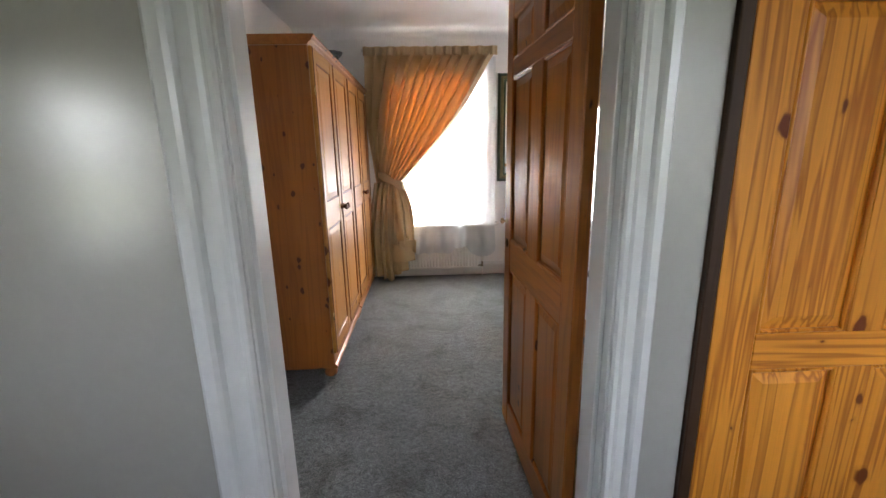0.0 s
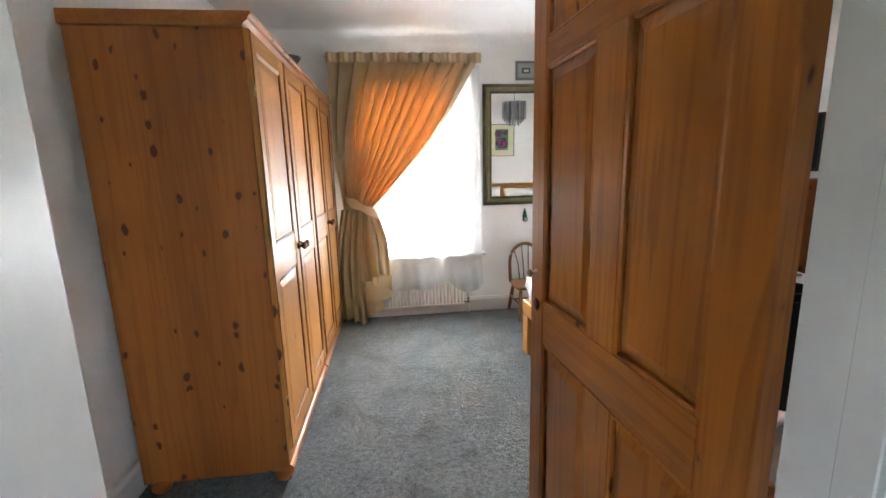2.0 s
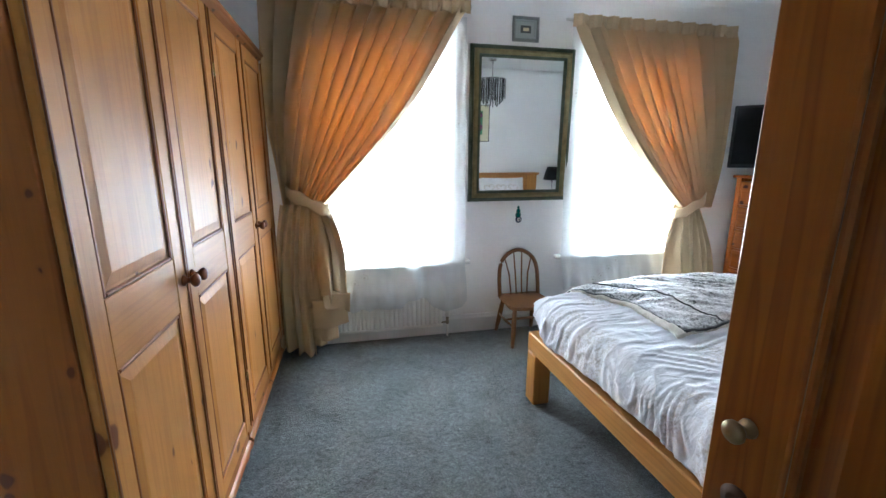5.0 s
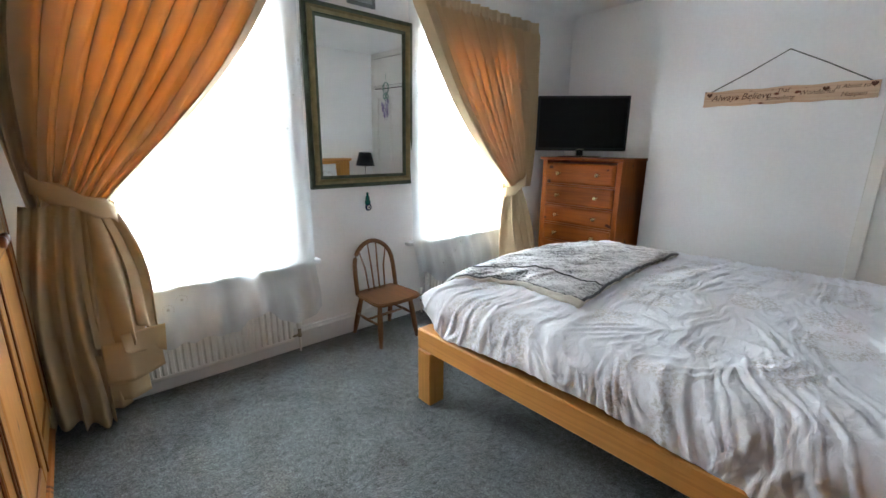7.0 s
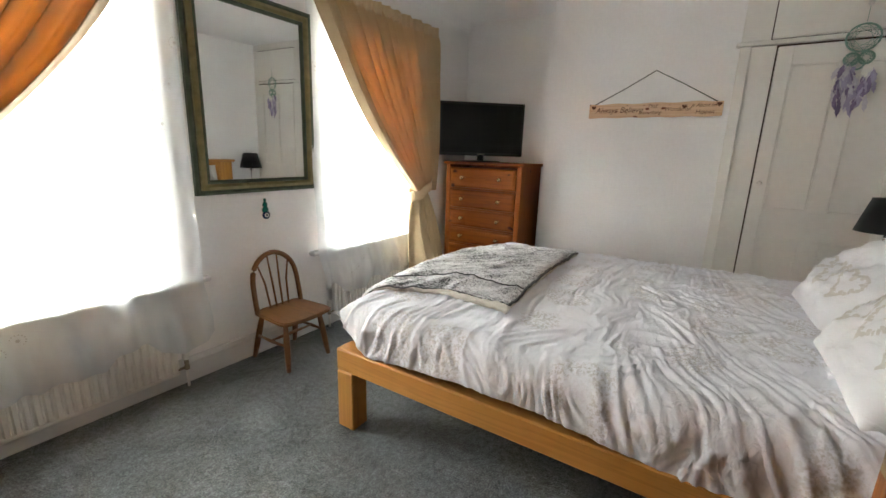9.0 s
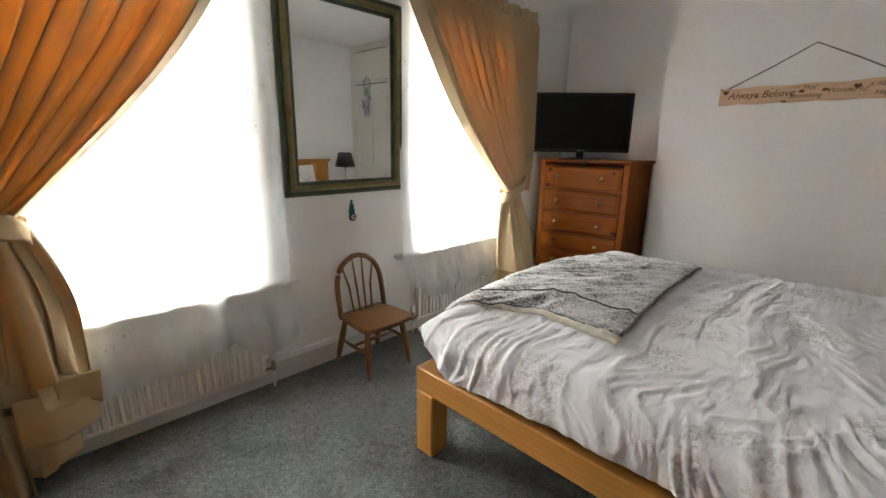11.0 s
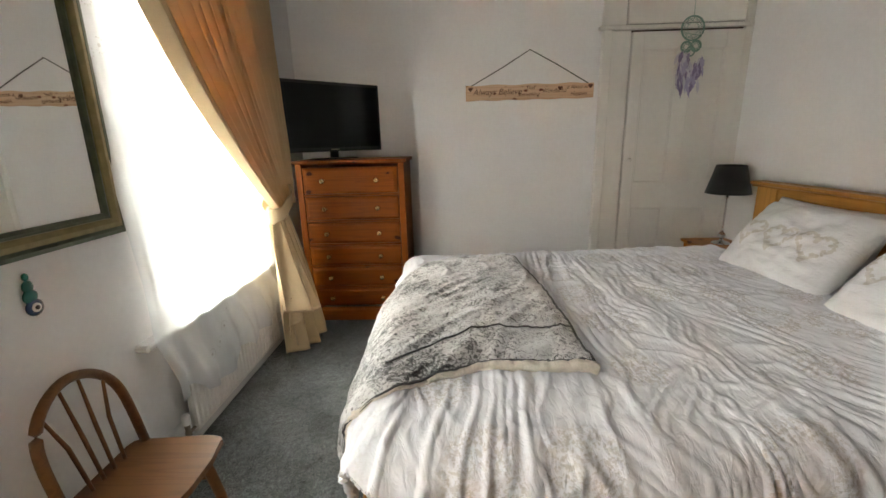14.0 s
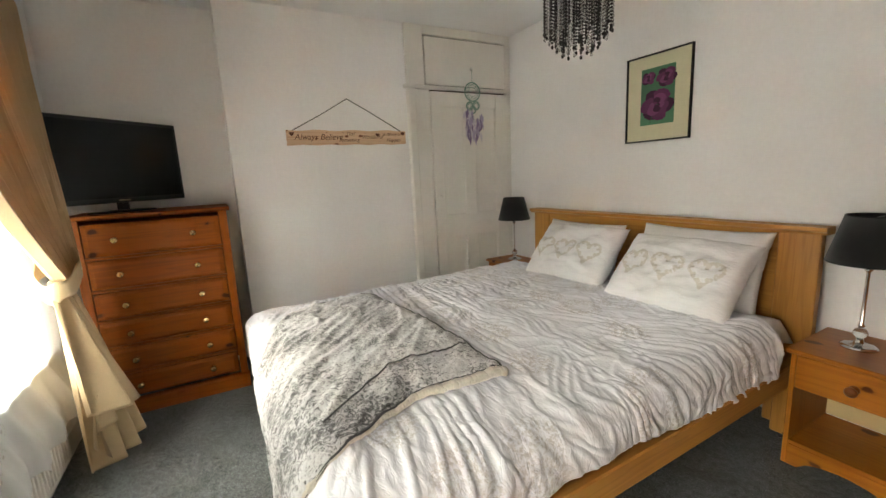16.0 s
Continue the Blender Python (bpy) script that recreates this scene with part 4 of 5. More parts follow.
bm = bmesh.new()
sheet(bm, 60, 12, lambda u, v: Vector((0.05 + (BW - 0.10) * u, -BL + 0.13 + 0.34 * v, 0.575 + 0.03 * math.sin(math.pi * min(1, v * 1.2)) - (0.10 * max(0, abs(u - 0.5) * 2 - 0.94) / 0.06))))
alone("bed_sheet", bm, PILLOW, "white fitted sheet under the pillows", "sheet", BEDM, solid=0.01)


def pillow_mesh(w, h, t, seed):
    rnd = random.Random(seed)
    o = rnd.uniform(0, 50)

    def f(sgn):
        def g(u, v):
            x, y = (u - 0.5) * 2, (v - 0.5) * 2
            e = max(0.0, (1 - abs(x) ** 2.6)) ** 0.5 * max(0.0, (1 - abs(y) ** 2.6)) ** 0.5
            pin = 1 - 0.05 * (1 - abs(y) ** 2) * abs(x) ** 3
            piny = 1 - 0.07 * (1 - abs(x) ** 2) * abs(y) ** 3
            n = noise.fractal(Vector((x * 1.8 + o, y * 1.8, sgn)), 1, 2, 4)
            n2 = noise.noise(Vector((x * 5 + o, y * 7, sgn * 2)))
            return Vector((x * w / 2 * pin, y * h / 2 * piny, sgn * (t / 2 * e * (1 + 0.26 * n) + 0.004) + 0.010 * n2 * e))
        return g
    bm = bmesh.new()
    a = sheet(bm, 48, 36, f(1))
    b = sheet(bm, 48, 36, f(-1))
    # flat flange round the edge
    bmesh.ops.remove_doubles(bm, verts=bm.verts, dist=0.0085)
    return bm, f(1)


def heart_row(parent, f, w, h, n=3):
    """A row of printed hearts across the face, laid just over the cloth."""
    for k in range(n):
        bm = bmesh.new()
        cx = (k + 0.5) / n * 0.86 + 0.07
        for ring in range(2):
            pts = []
            for i in range(40):
                t_ = i / 40 * 6.2832
                hx = 16 * math.sin(t_) ** 3
                hy = 13 * math.cos(t_) - 5 * math.cos(2 * t_) - 2 * math.cos(3 * t_) - math.cos(4 * t_)
                sc = 0.0080 - 0.0016 * ring
                pts.append((hx * sc / w * 0.62, hy * sc / h * 0.62))
            for i in range(40):
                if ring == 1 and i % 3:
                    continue
                for rep in range(3):
                    jx, jy = 0.012 * math.sin(i * 7.1 + rep * 2.1 + k), 0.016 * math.cos(i * 5.3 + rep * 2.6 + k)
                    u, v = cx + pts[i][0] + jx * 0.5, 0.47 + pts[i][1] + jy * 0.5
                    p = f(u, v) + Vector((0, 0, 0.0035))
                    s = 0.0075
                    q = [Vector((-s, 0, 0)), Vector((0, -s, 0)), Vector((s, 0, 0)), Vector((0, s, 0))]
                    bm.faces.new([bm.verts.new(f(u + d.x / w, v + d.y / h) + Vector((0, 0, 0.003))) for d in q])
        part("printed_heart", bm, HEART, parent, "faint beige leafy heart")


def pillow(x, y, z, w, h, t, tilt, turn, seed, label, hearts, roll=0.0):
    p = thing("pillow", label, "pillow", BEDM @ pose(x, y, z, tilt, roll, turn), "pillows against the headboard")
    bm, f = pillow_mesh(w, h, t, seed)
    part("case", bm, PILLOW, p)
    if hearts:
        heart_row(p, f, w, h)


pillow(1.21, -BL + 0.38, 0.795, 0.65, 0.46, 0.21, 50, 182, 1, "white pillow printed with beige hearts, leaning on the headboard", True)
pillow(0.49, -BL + 0.39, 0.785, 0.68, 0.47, 0.22, 46, 180, 2, "plump white pillow printed with beige hearts, on the duvet", True)
pillow(0.52, -BL + 0.17, 0.79, 0.70, 0.46, 0.15, 70, 181, 3, "plain white pillow standing behind the printed one", False)
pillow(1.35, -BL + 0.17, 0.77, 0.68, 0.44, 0.14, 70, 180, 4, "plain white pillow behind the others", False)

# the folded throw
throw = thing("throw_blanket", "folded crushed grey velvet throw with cream fleece lining on duvet", "throw blanket", BEDM)


def throw_uv(lift, grow=0.0, fringe=0.0):
    def f(u, v):
        # u from the near tip to the far edge, v from the middle of the bed to the foot and over it
        b = -0.70 + 1.04 * v + 0.05 * u * (1 - v)
        near = float(np.interp(v, (0, 0.35, 0.62, 0.8, 1), (0.37, 0.37, 0.24, 0.20, 0.28))) - grow * max(0.0, 1 - v / 0.55)
        far = float(np.interp(v, (0, 0.3, 0.5, 0.62, 0.72, 1), (1.66, 1.64, 1.52, 1.28, 1.05, 0.62)))
        a = near + (far - near) * u
        b -= grow * 0.3 * (1 - v) * (1 - u)
        r = noise.fractal(Vector((a * 5, b * 6, 2.2)), 1, 2, 3) * 0.009
        q = a * 0.75 - b * 0.66
        r += 0.009 * max(0.0, 1 - abs(noise.noise(Vector((q * 1.6, (a * 0.66 + b * 0.75) * 8, 4.0)))) / 0.3) ** 2.0
        arc = math.hypot(a - 1.25, b + 0.05)
        r += 0.010 * max(0.0, 1 - abs(math.sin(arc * 16 + 1.2 * noise.noise(Vector((a * 2, b * 2, 6.0))))) / 0.3) ** 1.5 * max(0.0, min(1.0, (a - 0.55) * 2)) * max(0.0, min(1.0, -b * 4))
        r += 0.006 * max(0.0, 1 - abs(noise.noise(Vector((q * 3.0, (a * 0.66 + b * 0.75) * 19, 8.0)))) / 0.35) ** 1.5
        edge = min(1.0, min(u, 1 - u) / 0.04, v / 0.05 + 0.0)
        return duvet_at(a, b, lift * (0.55 + 0.45 * edge ** 0.6) + r, 0.45)
    return f


bm = bmesh.new()
sheet(bm, 140, 120, throw_uv(0.040))
part("velvet_side", bm, VELVET, throw, solid=0.012)
bm = bmesh.new()
sheet(bm, 120, 100, throw_uv(0.018, 0.016))
part("fleece_lining", bm, FLEECE, throw, "cream fleece", solid=0.030)
f = throw_uv(0.030, 0.020)
bm = bmesh.new()
tube(bm, [f(0.0, 0.50 * i / 70) + Vector((0, 0, 0.001 * noise.noise(Vector((i * 0.4, 0, 0))))) for i in range(71)], 0.02, 12, [0.019 + 0.0006 * math.sin(i * 0.9) - 0.012 * (i / 70) ** 2 for i in range(71)])
part("fleece_roll", bm, FLEECE, throw, "cream fleece")
SEAM = cloth("dark_grey_binding", (0.085, 0.085, 0.09), 300.0)
for k, vv in ((0, 0.0), (1, 0.42)):
    f = throw_uv(0.048)
    bm = bmesh.new()
    tube(bm, [f(0.16 - 0.05 * i / 60, 0.62 * i / 60) if k else f(i / 60, vv) for i in range(61)], 0.0035 if k else 0.008, 6)
    part("piping", bm, SEAM, throw)
f = throw_uv(0.048)
bm = bmesh.new()
tube(bm, [f(0.0, i / 60) for i in range(61)], 0.005, 6)
part("edge_seam", bm, SEAM, throw)
bm = bmesh.new()
tube(bm, [f(1.0, i / 60) for i in range(61)], 0.008, 6)
part("edge_seam", bm, SEAM, throw)


# ---- bedside tables and lamps ----
def bedside(x, y, w, d, h, label):
    t = thing("bedside_table", label, "bedside table", pose(x, y, 0), "pair of pine bedside tables")
    bm = bmesh.new()
    prism(bm, [(-0.012, h - 0.022), (d + 0.012, h - 0.022), (d + 0.018, h - 0.014), (d + 0.018, h - 0.004), (d + 0.012, h), (-0.012, h)], -0.015, w + 0.015, "x")
    part("top", bm, BEDP["x"], t)
    part("side_panel", bmof((0, 0.02, 0, d, 0.0, h - 0.0225), bev=0.002), BEDP["z"], t)
    part("side_panel", bmof((w - 0.02, w, 0, d, 0.0, h - 0.0225), bev=0.002), BEDP["z"], t)
    part("shelf", bmof((0.0205, w - 0.0205, 0.01, d - 0.003, 0.10, 0.118)), BEDP["x"], t)
    part("drawer", bmof((0.022, w - 0.022, 0.03, d + 0.004, h - 0.175, h - 0.026), bev=0.003), BEDP["x"], t)
    bm = bmesh.new()
    pts = [(0.0205, 0.099), (w - 0.0205, 0.099), (w - 0.0205, 0.0), (w - 0.06, 0.0)] + [(w - 0.06 - (w - 0.12) * i / 10, 0.055 * math.sin(math.pi * i / 10) ** 0.5) for i in range(1, 10)] + [(0.06, 0.0), (0.0205, 0.0)]
    prism(bm, pts, d - 0.02, d - 0.002, "y")
    part("shaped_plinth", bm, BEDP["x"], t)
    part("back", bmof((0.0205, w - 0.0205, 0.0, 0.006, 0.12, h - 0.18)), paint("bedside_back", (0.62, 0.50, 0.27), 0.6), t)
    knob(t, (w / 2, d + 0.004, h - 0.10), (0, 1, 0), KNOBW, 1.0)
    return t


def lamp(x, y, z):
    l = thing("table_lamp", "slim chrome lamp with a black tapered shade on bedside table", "table lamp", pose(x, y, z), "pair of bedside lamps")
    bm = bmesh.new()
    lathe(bm, [(0.062, 0.0), (0.064, 0.006), (0.050, 0.014), (0.022, 0.022), (0.014, 0.030), (0.012, 0.040)], 28)
    part("base", bm, CHROME, l)
    bm = bmesh.new()
    lathe(bm, [(0.010, 0.041), (0.024, 0.055), (0.026, 0.066), (0.020, 0.080), (0.010, 0.089)], 20)
    part("glass_ball", bm, CRYSTAL, l)
    bm = bmesh.new()
    lathe(bm, [(0.008, 0.090), (0.013, 0.098), (0.0075, 0.108), (0.0065, 0.33), (0.010, 0.335), (0.016, 0.345), (0.006, 0.352), (0.006, 0.562)], 16)
    part("stem", bm, CHROME, l)
    bm = bmesh.new()
    n = 32
    for (ra, za), (rb, zb) in (((0.142, 0.375), (0.092, 0.57)),):
        a = [bm.verts.new((ra * math.cos(i / n * 6.2832), ra * math.sin(i / n * 6.2832), za)) for i in range(n)]
        b = [bm.verts.new((rb * math.cos(i / n * 6.2832), rb * math.sin(i / n * 6.2832), zb)) for i in range(n)]
        for i in range(n):
            bm.faces.new((a[i], a[(i + 1) % n], b[(i + 1) % n], b[i])).smooth = True
    part("shade", bm, SHADE, l, "black cloth shade", solid=0.003)
    for r, z in ((0.142, 0.375), (0.092, 0.57)):
        bm = bmesh.new()
        tube(bm, [(r * math.cos(i / 32 * 6.2832), r * math.sin(i / 32 * 6.2832), z) for i in range(33)], 0.0028, 6)
        part("shade_ring", bm, BLACK, l)
    bm = bmesh.new()
    tube(bm, [(-0.092, 0, 0.56), (0.092, 0, 0.56)], 0.0018, 6)
    tube(bm, [(0, -0.092, 0.56), (0, 0.092, 0.56)], 0.0018, 6)
    part("shade_spider", bm, BLACK, l)
    return l


bedside(0.79, 3.46, 0.43, 0.39, 0.55, "orange pine bedside table with one drawer and open shelf")
bedside(3.24, 3.46, 0.40, 0.30, 0.56, "orange pine bedside table with a lamp, beside the cupboard")
lamp(1.07, 3.63, 0.55)
lamp(3.46, 3.59, 0.56)
bm = bmesh.new()
tube(bm, [(1.22, 3.50, 0.30), (1.24, 3.52, 0.15), (1.23, 3.60, 0.02), (1.28, 3.66, 0.010), (1.31, 3.62, 0.010), (1.27, 3.57, 0.012), (1.24, 3.62, 0.014), (1.30, 3.68, 0.012)], 0.004, 6)
alone("cable", bm, BLACK, "thin black lamp cable trailing on the carpet", "cable")
bm = bmesh.new()
tube(bm, [(1.26, 3.445, 0.36), (1.25, 3.47, 0.30), (1.30, 3.50, 0.22), (1.38, 3.48, 0.17)], 0.004, 6)
alone("cable", bm, WHITEPL, "white cable hanging behind the bed's corner", "cable")

# ---- tall chest of drawers and television ----
CY0, CW, CD, CH = 5.915, 0.79, 0.46, 1.235
chest = thing("chest_of_drawers", "tall orange pine chest of drawers with brass knobs under television", "chest of drawers", pose(3.455, CY0, 0))
part("side_panel", bmof((0.012, CD, 0, 0.022, 0, CH - 0.026), bev=0.002), CHEST["z"], chest)
part("side_panel", bmof((0.012, CD, CW - 0.022, CW, 0, CH - 0.026), bev=0.002), CHEST["z"], chest)
part("back_panel", bmof((CD - 0.01, CD - 0.002, 0.0225, CW - 0.0225, 0.06, CH - 0.03)), CHEST["z"], chest)
bm = bmesh.new()
prism(bm, [(-0.012, CH - 0.025), (-0.022, CH - 0.016), (-0.022, CH - 0.005), (-0.016, CH), (CD + 0.004, CH), (CD + 0.004, CH - 0.025)], -0.018, CW + 0.018, "y")
part("top", bm, CHEST["y"], chest)
bm = bmesh.new()
prism(bm, [(-0.008, 0), (-0.008, 0.085), (0.0, 0.095), (0.012, 0.10), (0.022, 0.10), (0.022, 0)], -0.008, CW + 0.008, "y")
part("plinth", bm, CHEST["y"], chest)
part("front_post", bmof((0.0, 0.0115, 0.0, 0.045, 0.101, CH - 0.026), bev=0.002), CHEST["z"], chest)
part("front_post", bmof((0.0, 0.0115, CW - 0.045, CW, 0.101, CH - 0.026), bev=0.002), CHEST["z"], chest)
zs = [0.112] + [0.112 + (CH - 0.04 - 0.112) * f_ for f_ in (0.150, 0.305, 0.462, 0.628, 0.806, 1.0)]
for z in zs[1:-1]:
    part("drawer_rail", bmof((0.002, 0.03, 0.046, CW - 0.046, z - 0.008, z + 0.006)), CHEST["y"], chest)
for z0, z1 in zip(zs, zs[1:]):
    za, zb = z0 + 0.009, z1 - 0.011
    bm = bmesh.new()
    y0, y1 = 0.050, CW - 0.050
    f0 = [(0.004, y0, za), (0.004, y1, za), (0.004, y1, zb), (0.004, y0, zb)]
    f1 = [(-0.004, y0 + 0.003, za + 0.003), (-0.004, y1 - 0.003, za + 0.003), (-0.004, y1 - 0.003, zb - 0.003), (-0.004, y0 + 0.003, zb - 0.003)]
    f2 = [(-0.012, y0 + 0.028, za + 0.022), (-0.012, y1 - 0.028, za + 0.022), (-0.012, y1 - 0.028, zb - 0.022), (-0.012, y0 + 0.028, zb - 0.022)]
    f3 = [(0.35, y0, za), (0.35, y1, za), (0.35, y1, zb), (0.35, y0, zb)]
    rr = [[bm.verts.new(p) for p in q] for q in (f3, f0, f1, f2)]
    for a, b in zip(rr, rr[1:]):
        for i in range(4):
            bm.faces.new((a[i], a[(i + 1) % 4], b[(i + 1) % 4], b[i]))
    bm.faces.new(rr[0])
    bm.faces.new(rr[-1])
    dr = part("drawer", bm, CHEST["y"], chest)
    for ky in (0.20, CW - 0.20):
        knob(dr, (-0.012, ky, (za + zb) / 2), (-1, 0, 0), BRASS, 0.88, "knob", "small brass knob")

tv = thing("television", "black flat-screen television on a low stand on the chest", "television", pose(3.69, 6.462, CH, 0, 0, -47.3))
TW, TH = 0.84, 0.50
part("case", bmof((-TW / 2, TW / 2, -0.005, 0.030, 0.058, 0.058 + TH), bev=0.006), BLACK, tv)
part("screen", bmof((-TW / 2 + 0.022, TW / 2 - 0.022, -0.0065, -0.0052, 0.088, 0.036 + TH)), SCREEN, tv)
part("back", bmof((-TW / 2 + 0.14, TW / 2 - 0.14, 0.0305, 0.07, 0.13, 0.40), bev=0.02), BLACK, tv)
part("badge", bmof((-0.035, 0.035, -0.0068, -0.0053, 0.069, 0.077)), STEEL, tv)
bm = bmesh.new()
box(bm, -0.03, 0.03, 0.005, 0.035, 0.012, 0.0575, bev=0.003)
part("neck", bm, BLACK, tv)
bm = bmesh.new()
lathe(bm, [(0.16, 0.0), (0.165, 0.004), (0.155, 0.010), (0.04, 0.013)], 36, Matrix.Translation((0, 0.02, 0)) @ Matrix.Diagonal((1.25, 0.62, 1, 1)))
part("stand", bm, BLACK, tv)

# ---- the small stick-back chair ----
ch = thing("chair", "small spindle-back wooden chair with a worn seat against the wall", "chair", pose(1.535, 6.60, 0, 0, 0, 1))
SZ = 0.322
bm = bmesh.new()
seat = [(-0.13, 0.152), (0.13, 0.152), (0.158, 0.143), (0.170, 0.115), (0.186, -0.12), (0.178, -0.165), (0.150, -0.188), (0.06, -0.198), (-0.06, -0.198), (-0.150, -0.188), (-0.178, -0.165), (-0.186, -0.12), (-0.170, 0.115), (-0.158, 0.143)]
prism(bm, seat, SZ - 0.024, SZ, "z")
bmesh.ops.bevel(bm, geom=[e for e in bm.edges if abs(e.verts[0].co.z - e.verts[1].co.z) < 1e-6], offset=0.007, segments=2, affect="EDGES")
part("seat", bm, CHAIRW, ch, "worn wooden seat")
tops = {}
for sx in (-1, 1):
    for sy in (-1, 1):
        bm = bmesh.new()
        a, b = Vector((sx * 0.126, sy * 0.112, SZ - 0.024)), Vector((sx * 0.154, sy * 0.170 + 0.012, 0.0))
        tube(bm, [a, a.lerp(b, 0.35), a.lerp(b, 0.7), b], 0.016, 12, [0.014, 0.019, 0.018, 0.013])
        part("leg", bm, CHAIRW, ch)
for sx in (-1, 1):
    bm = bmesh.new()
    tube(bm, [(sx * 0.150, -0.128, 0.16), (sx * 0.155, 0, 0.16), (sx * 0.150, 0.128, 0.16)], 0.010, 10, [0.007, 0.011, 0.007])
    part("stretcher", bm, CHAIRW, ch)
bm = bmesh.new()
tube(bm, [(-0.148, 0, 0.161), (0, 0, 0.161), (0.148, 0, 0.161)], 0.010, 10, [0.007, 0.011, 0.007])
part("stretcher", bm, CHAIRW, ch)


def hoop(a):
    x, s = 0.162 * math.cos(a), math.sin(a)
    z = SZ - 0.01 + 0.355 * (max(0.0, s) ** 0.62)
    return Vector((x * (1 + 0.10 * math.sin(a * 2) ** 2), 0.105 + 0.062 * (z - SZ) / 0.36, z))


bm = bmesh.new()
tube(bm, [hoop(math.pi * i / 36) for i in range(37)], 0.0155, 12)
part("hoop", bm, CHAIRW, ch, "bent wooden hoop")
for x in (-0.078, -0.026, 0.026, 0.078):
    bm = bmesh.new()
    a = math.acos(max(-1, min(1, x * 1.22 / 0.150)))
    tp = hoop(a)
    tube(bm, [(x * 0.85, 0.105, SZ - 0.01), (x, 0.134, SZ + 0.16), (tp.x, tp.y, tp.z)], 0.006, 8, [0.006, 0.0065, 0.0045])
    part("spindle", bm, CHAIRW, ch)


# ---- mirror, pictures and ornaments on the walls ----
def ring_frame(parent, w, h, widths, mats, names, y_face=0.0):
    """Nested mitred mouldings: each (inset, width, depth)."""
    for (ins, wd, dp), mt, nm in zip(widths, mats, names):
        bm = bmesh.new()
        o = [(-w / 2 + ins, -h / 2 + ins), (w / 2 - ins, -h / 2 + ins), (w / 2 - ins, h / 2 - ins), (-w / 2 + ins, h / 2 - ins)]
        i_ = [(-w / 2 + ins + wd, -h / 2 + ins + wd), (w / 2 - ins - wd, -h / 2 + ins + wd), (w / 2 - ins - wd, h / 2 - ins - wd), (-w / 2 + ins + wd, h / 2 - ins - wd)]
        mid = [((a[0] + b[0]) / 2, (a[1] + b[1]) / 2) for a, b in zip(o, i_)]
        loops = [[bm.verts.new((p[0], 0.0, p[1])) for p in o], [bm.verts.new((p[0], -dp, p[1])) for p in o], [bm.verts.new((p[0], -dp - 0.004, p[1])) for p in mid], [bm.verts.new((p[0], -dp + 0.004, p[1])) for p in i_], [bm.verts.new((p[0], 0.0, p[1])) for p in i_]]
        for a, b in zip(loops, loops[1:] + loops[:1]):
            for k in range(4):
                bm.faces.new((a[k], a[(k + 1) % 4], b[(k + 1) % 4], b[k]))
        part(nm, bm, mt, parent)


mir = thing("mirror", "large mirror in worn green and gilt frame between the windows", "mirror", pose(1.530, YN - 0.010, 1.60, 0.8))
MW, MH = 0.80, 1.10
ring_frame(mir, MW, MH, [(0, 0.028, 0.022), (0.028, 0.034, 0.034), (0.062, 0.020, 0.024)], [GREEN, GILT, GREEN], ["outer_moulding", "gilt_moulding", "inner_moulding"])
part("glass", bmof((-MW / 2 + 0.080, MW / 2 - 0.080, -0.014, -0.010, -MH / 2 + 0.080, MH / 2 - 0.080)), MIRROR, mir)
part("backboard", bmof((-MW / 2 + 0.02, MW / 2 - 0.02, -0.006, -0.001, -MH / 2 + 0.02, MH / 2 - 0.02)), DARKW, mir)

GREYF = simple("grey_silver_frame", (0.20, 0.22, 0.22), 0.4, 0.3)
MOUNT = paint("cream_mount_card", (0.66, 0.62, 0.42), 0.8, 0.03)
PALE = paint("pale_card", (0.36, 0.40, 0.40), 0.8)
DKPR = paint("dark_print", (0.07, 0.085, 0.085), 0.7, 0.4)
small = thing("picture", "small grey-framed landscape print above the mirror", "picture", pose(1.545, YN - 0.001, 2.27, -2))
ring_frame(small, 0.20, 0.165, [(0, 0.020, 0.016), (0.020, 0.014, 0.010)], [GREYF, PALE], ["outer_frame", "inner_frame"])
part("mount", bmof((-0.068, 0.068, -0.006, -0.003, -0.05, 0.05)), PALE, small)
part("print", bmof((-0.040, 0.040, -0.0072, -0.0062, -0.025, 0.025)), DKPR, small)
part("print_light", bmof((-0.020, 0.024, -0.0080, -0.0074, -0.012, 0.010)), MOUNT, small)

pic = thing("picture", "purple roses print in a thin black frame over the bed", "picture", pose(2.196, YS + 0.002, 1.785, 0, 0, 180))
ring_frame(pic, 0.442, 0.540, [(0, 0.009, 0.020)], [BLACK], ["frame"])
part("mount", bmof((-0.213, 0.213, -0.008, -0.004, -0.262, 0.262)), MOUNT, pic)
GRN = paint("print_green", (0.085, 0.24, 0.13), 0.7, 0.35, scale=30)
part("print", bmof((-0.115, 0.115, -0.0095, -0.0083, -0.165, 0.185)), GRN, pic)
PURP = [simple("petal_%s" % n, c, 0.7) for n, c in (("deep", (0.060, 0.010, 0.045)), ("mid", (0.14, 0.028, 0.10)), ("light", (0.22, 0.05, 0.16)))]


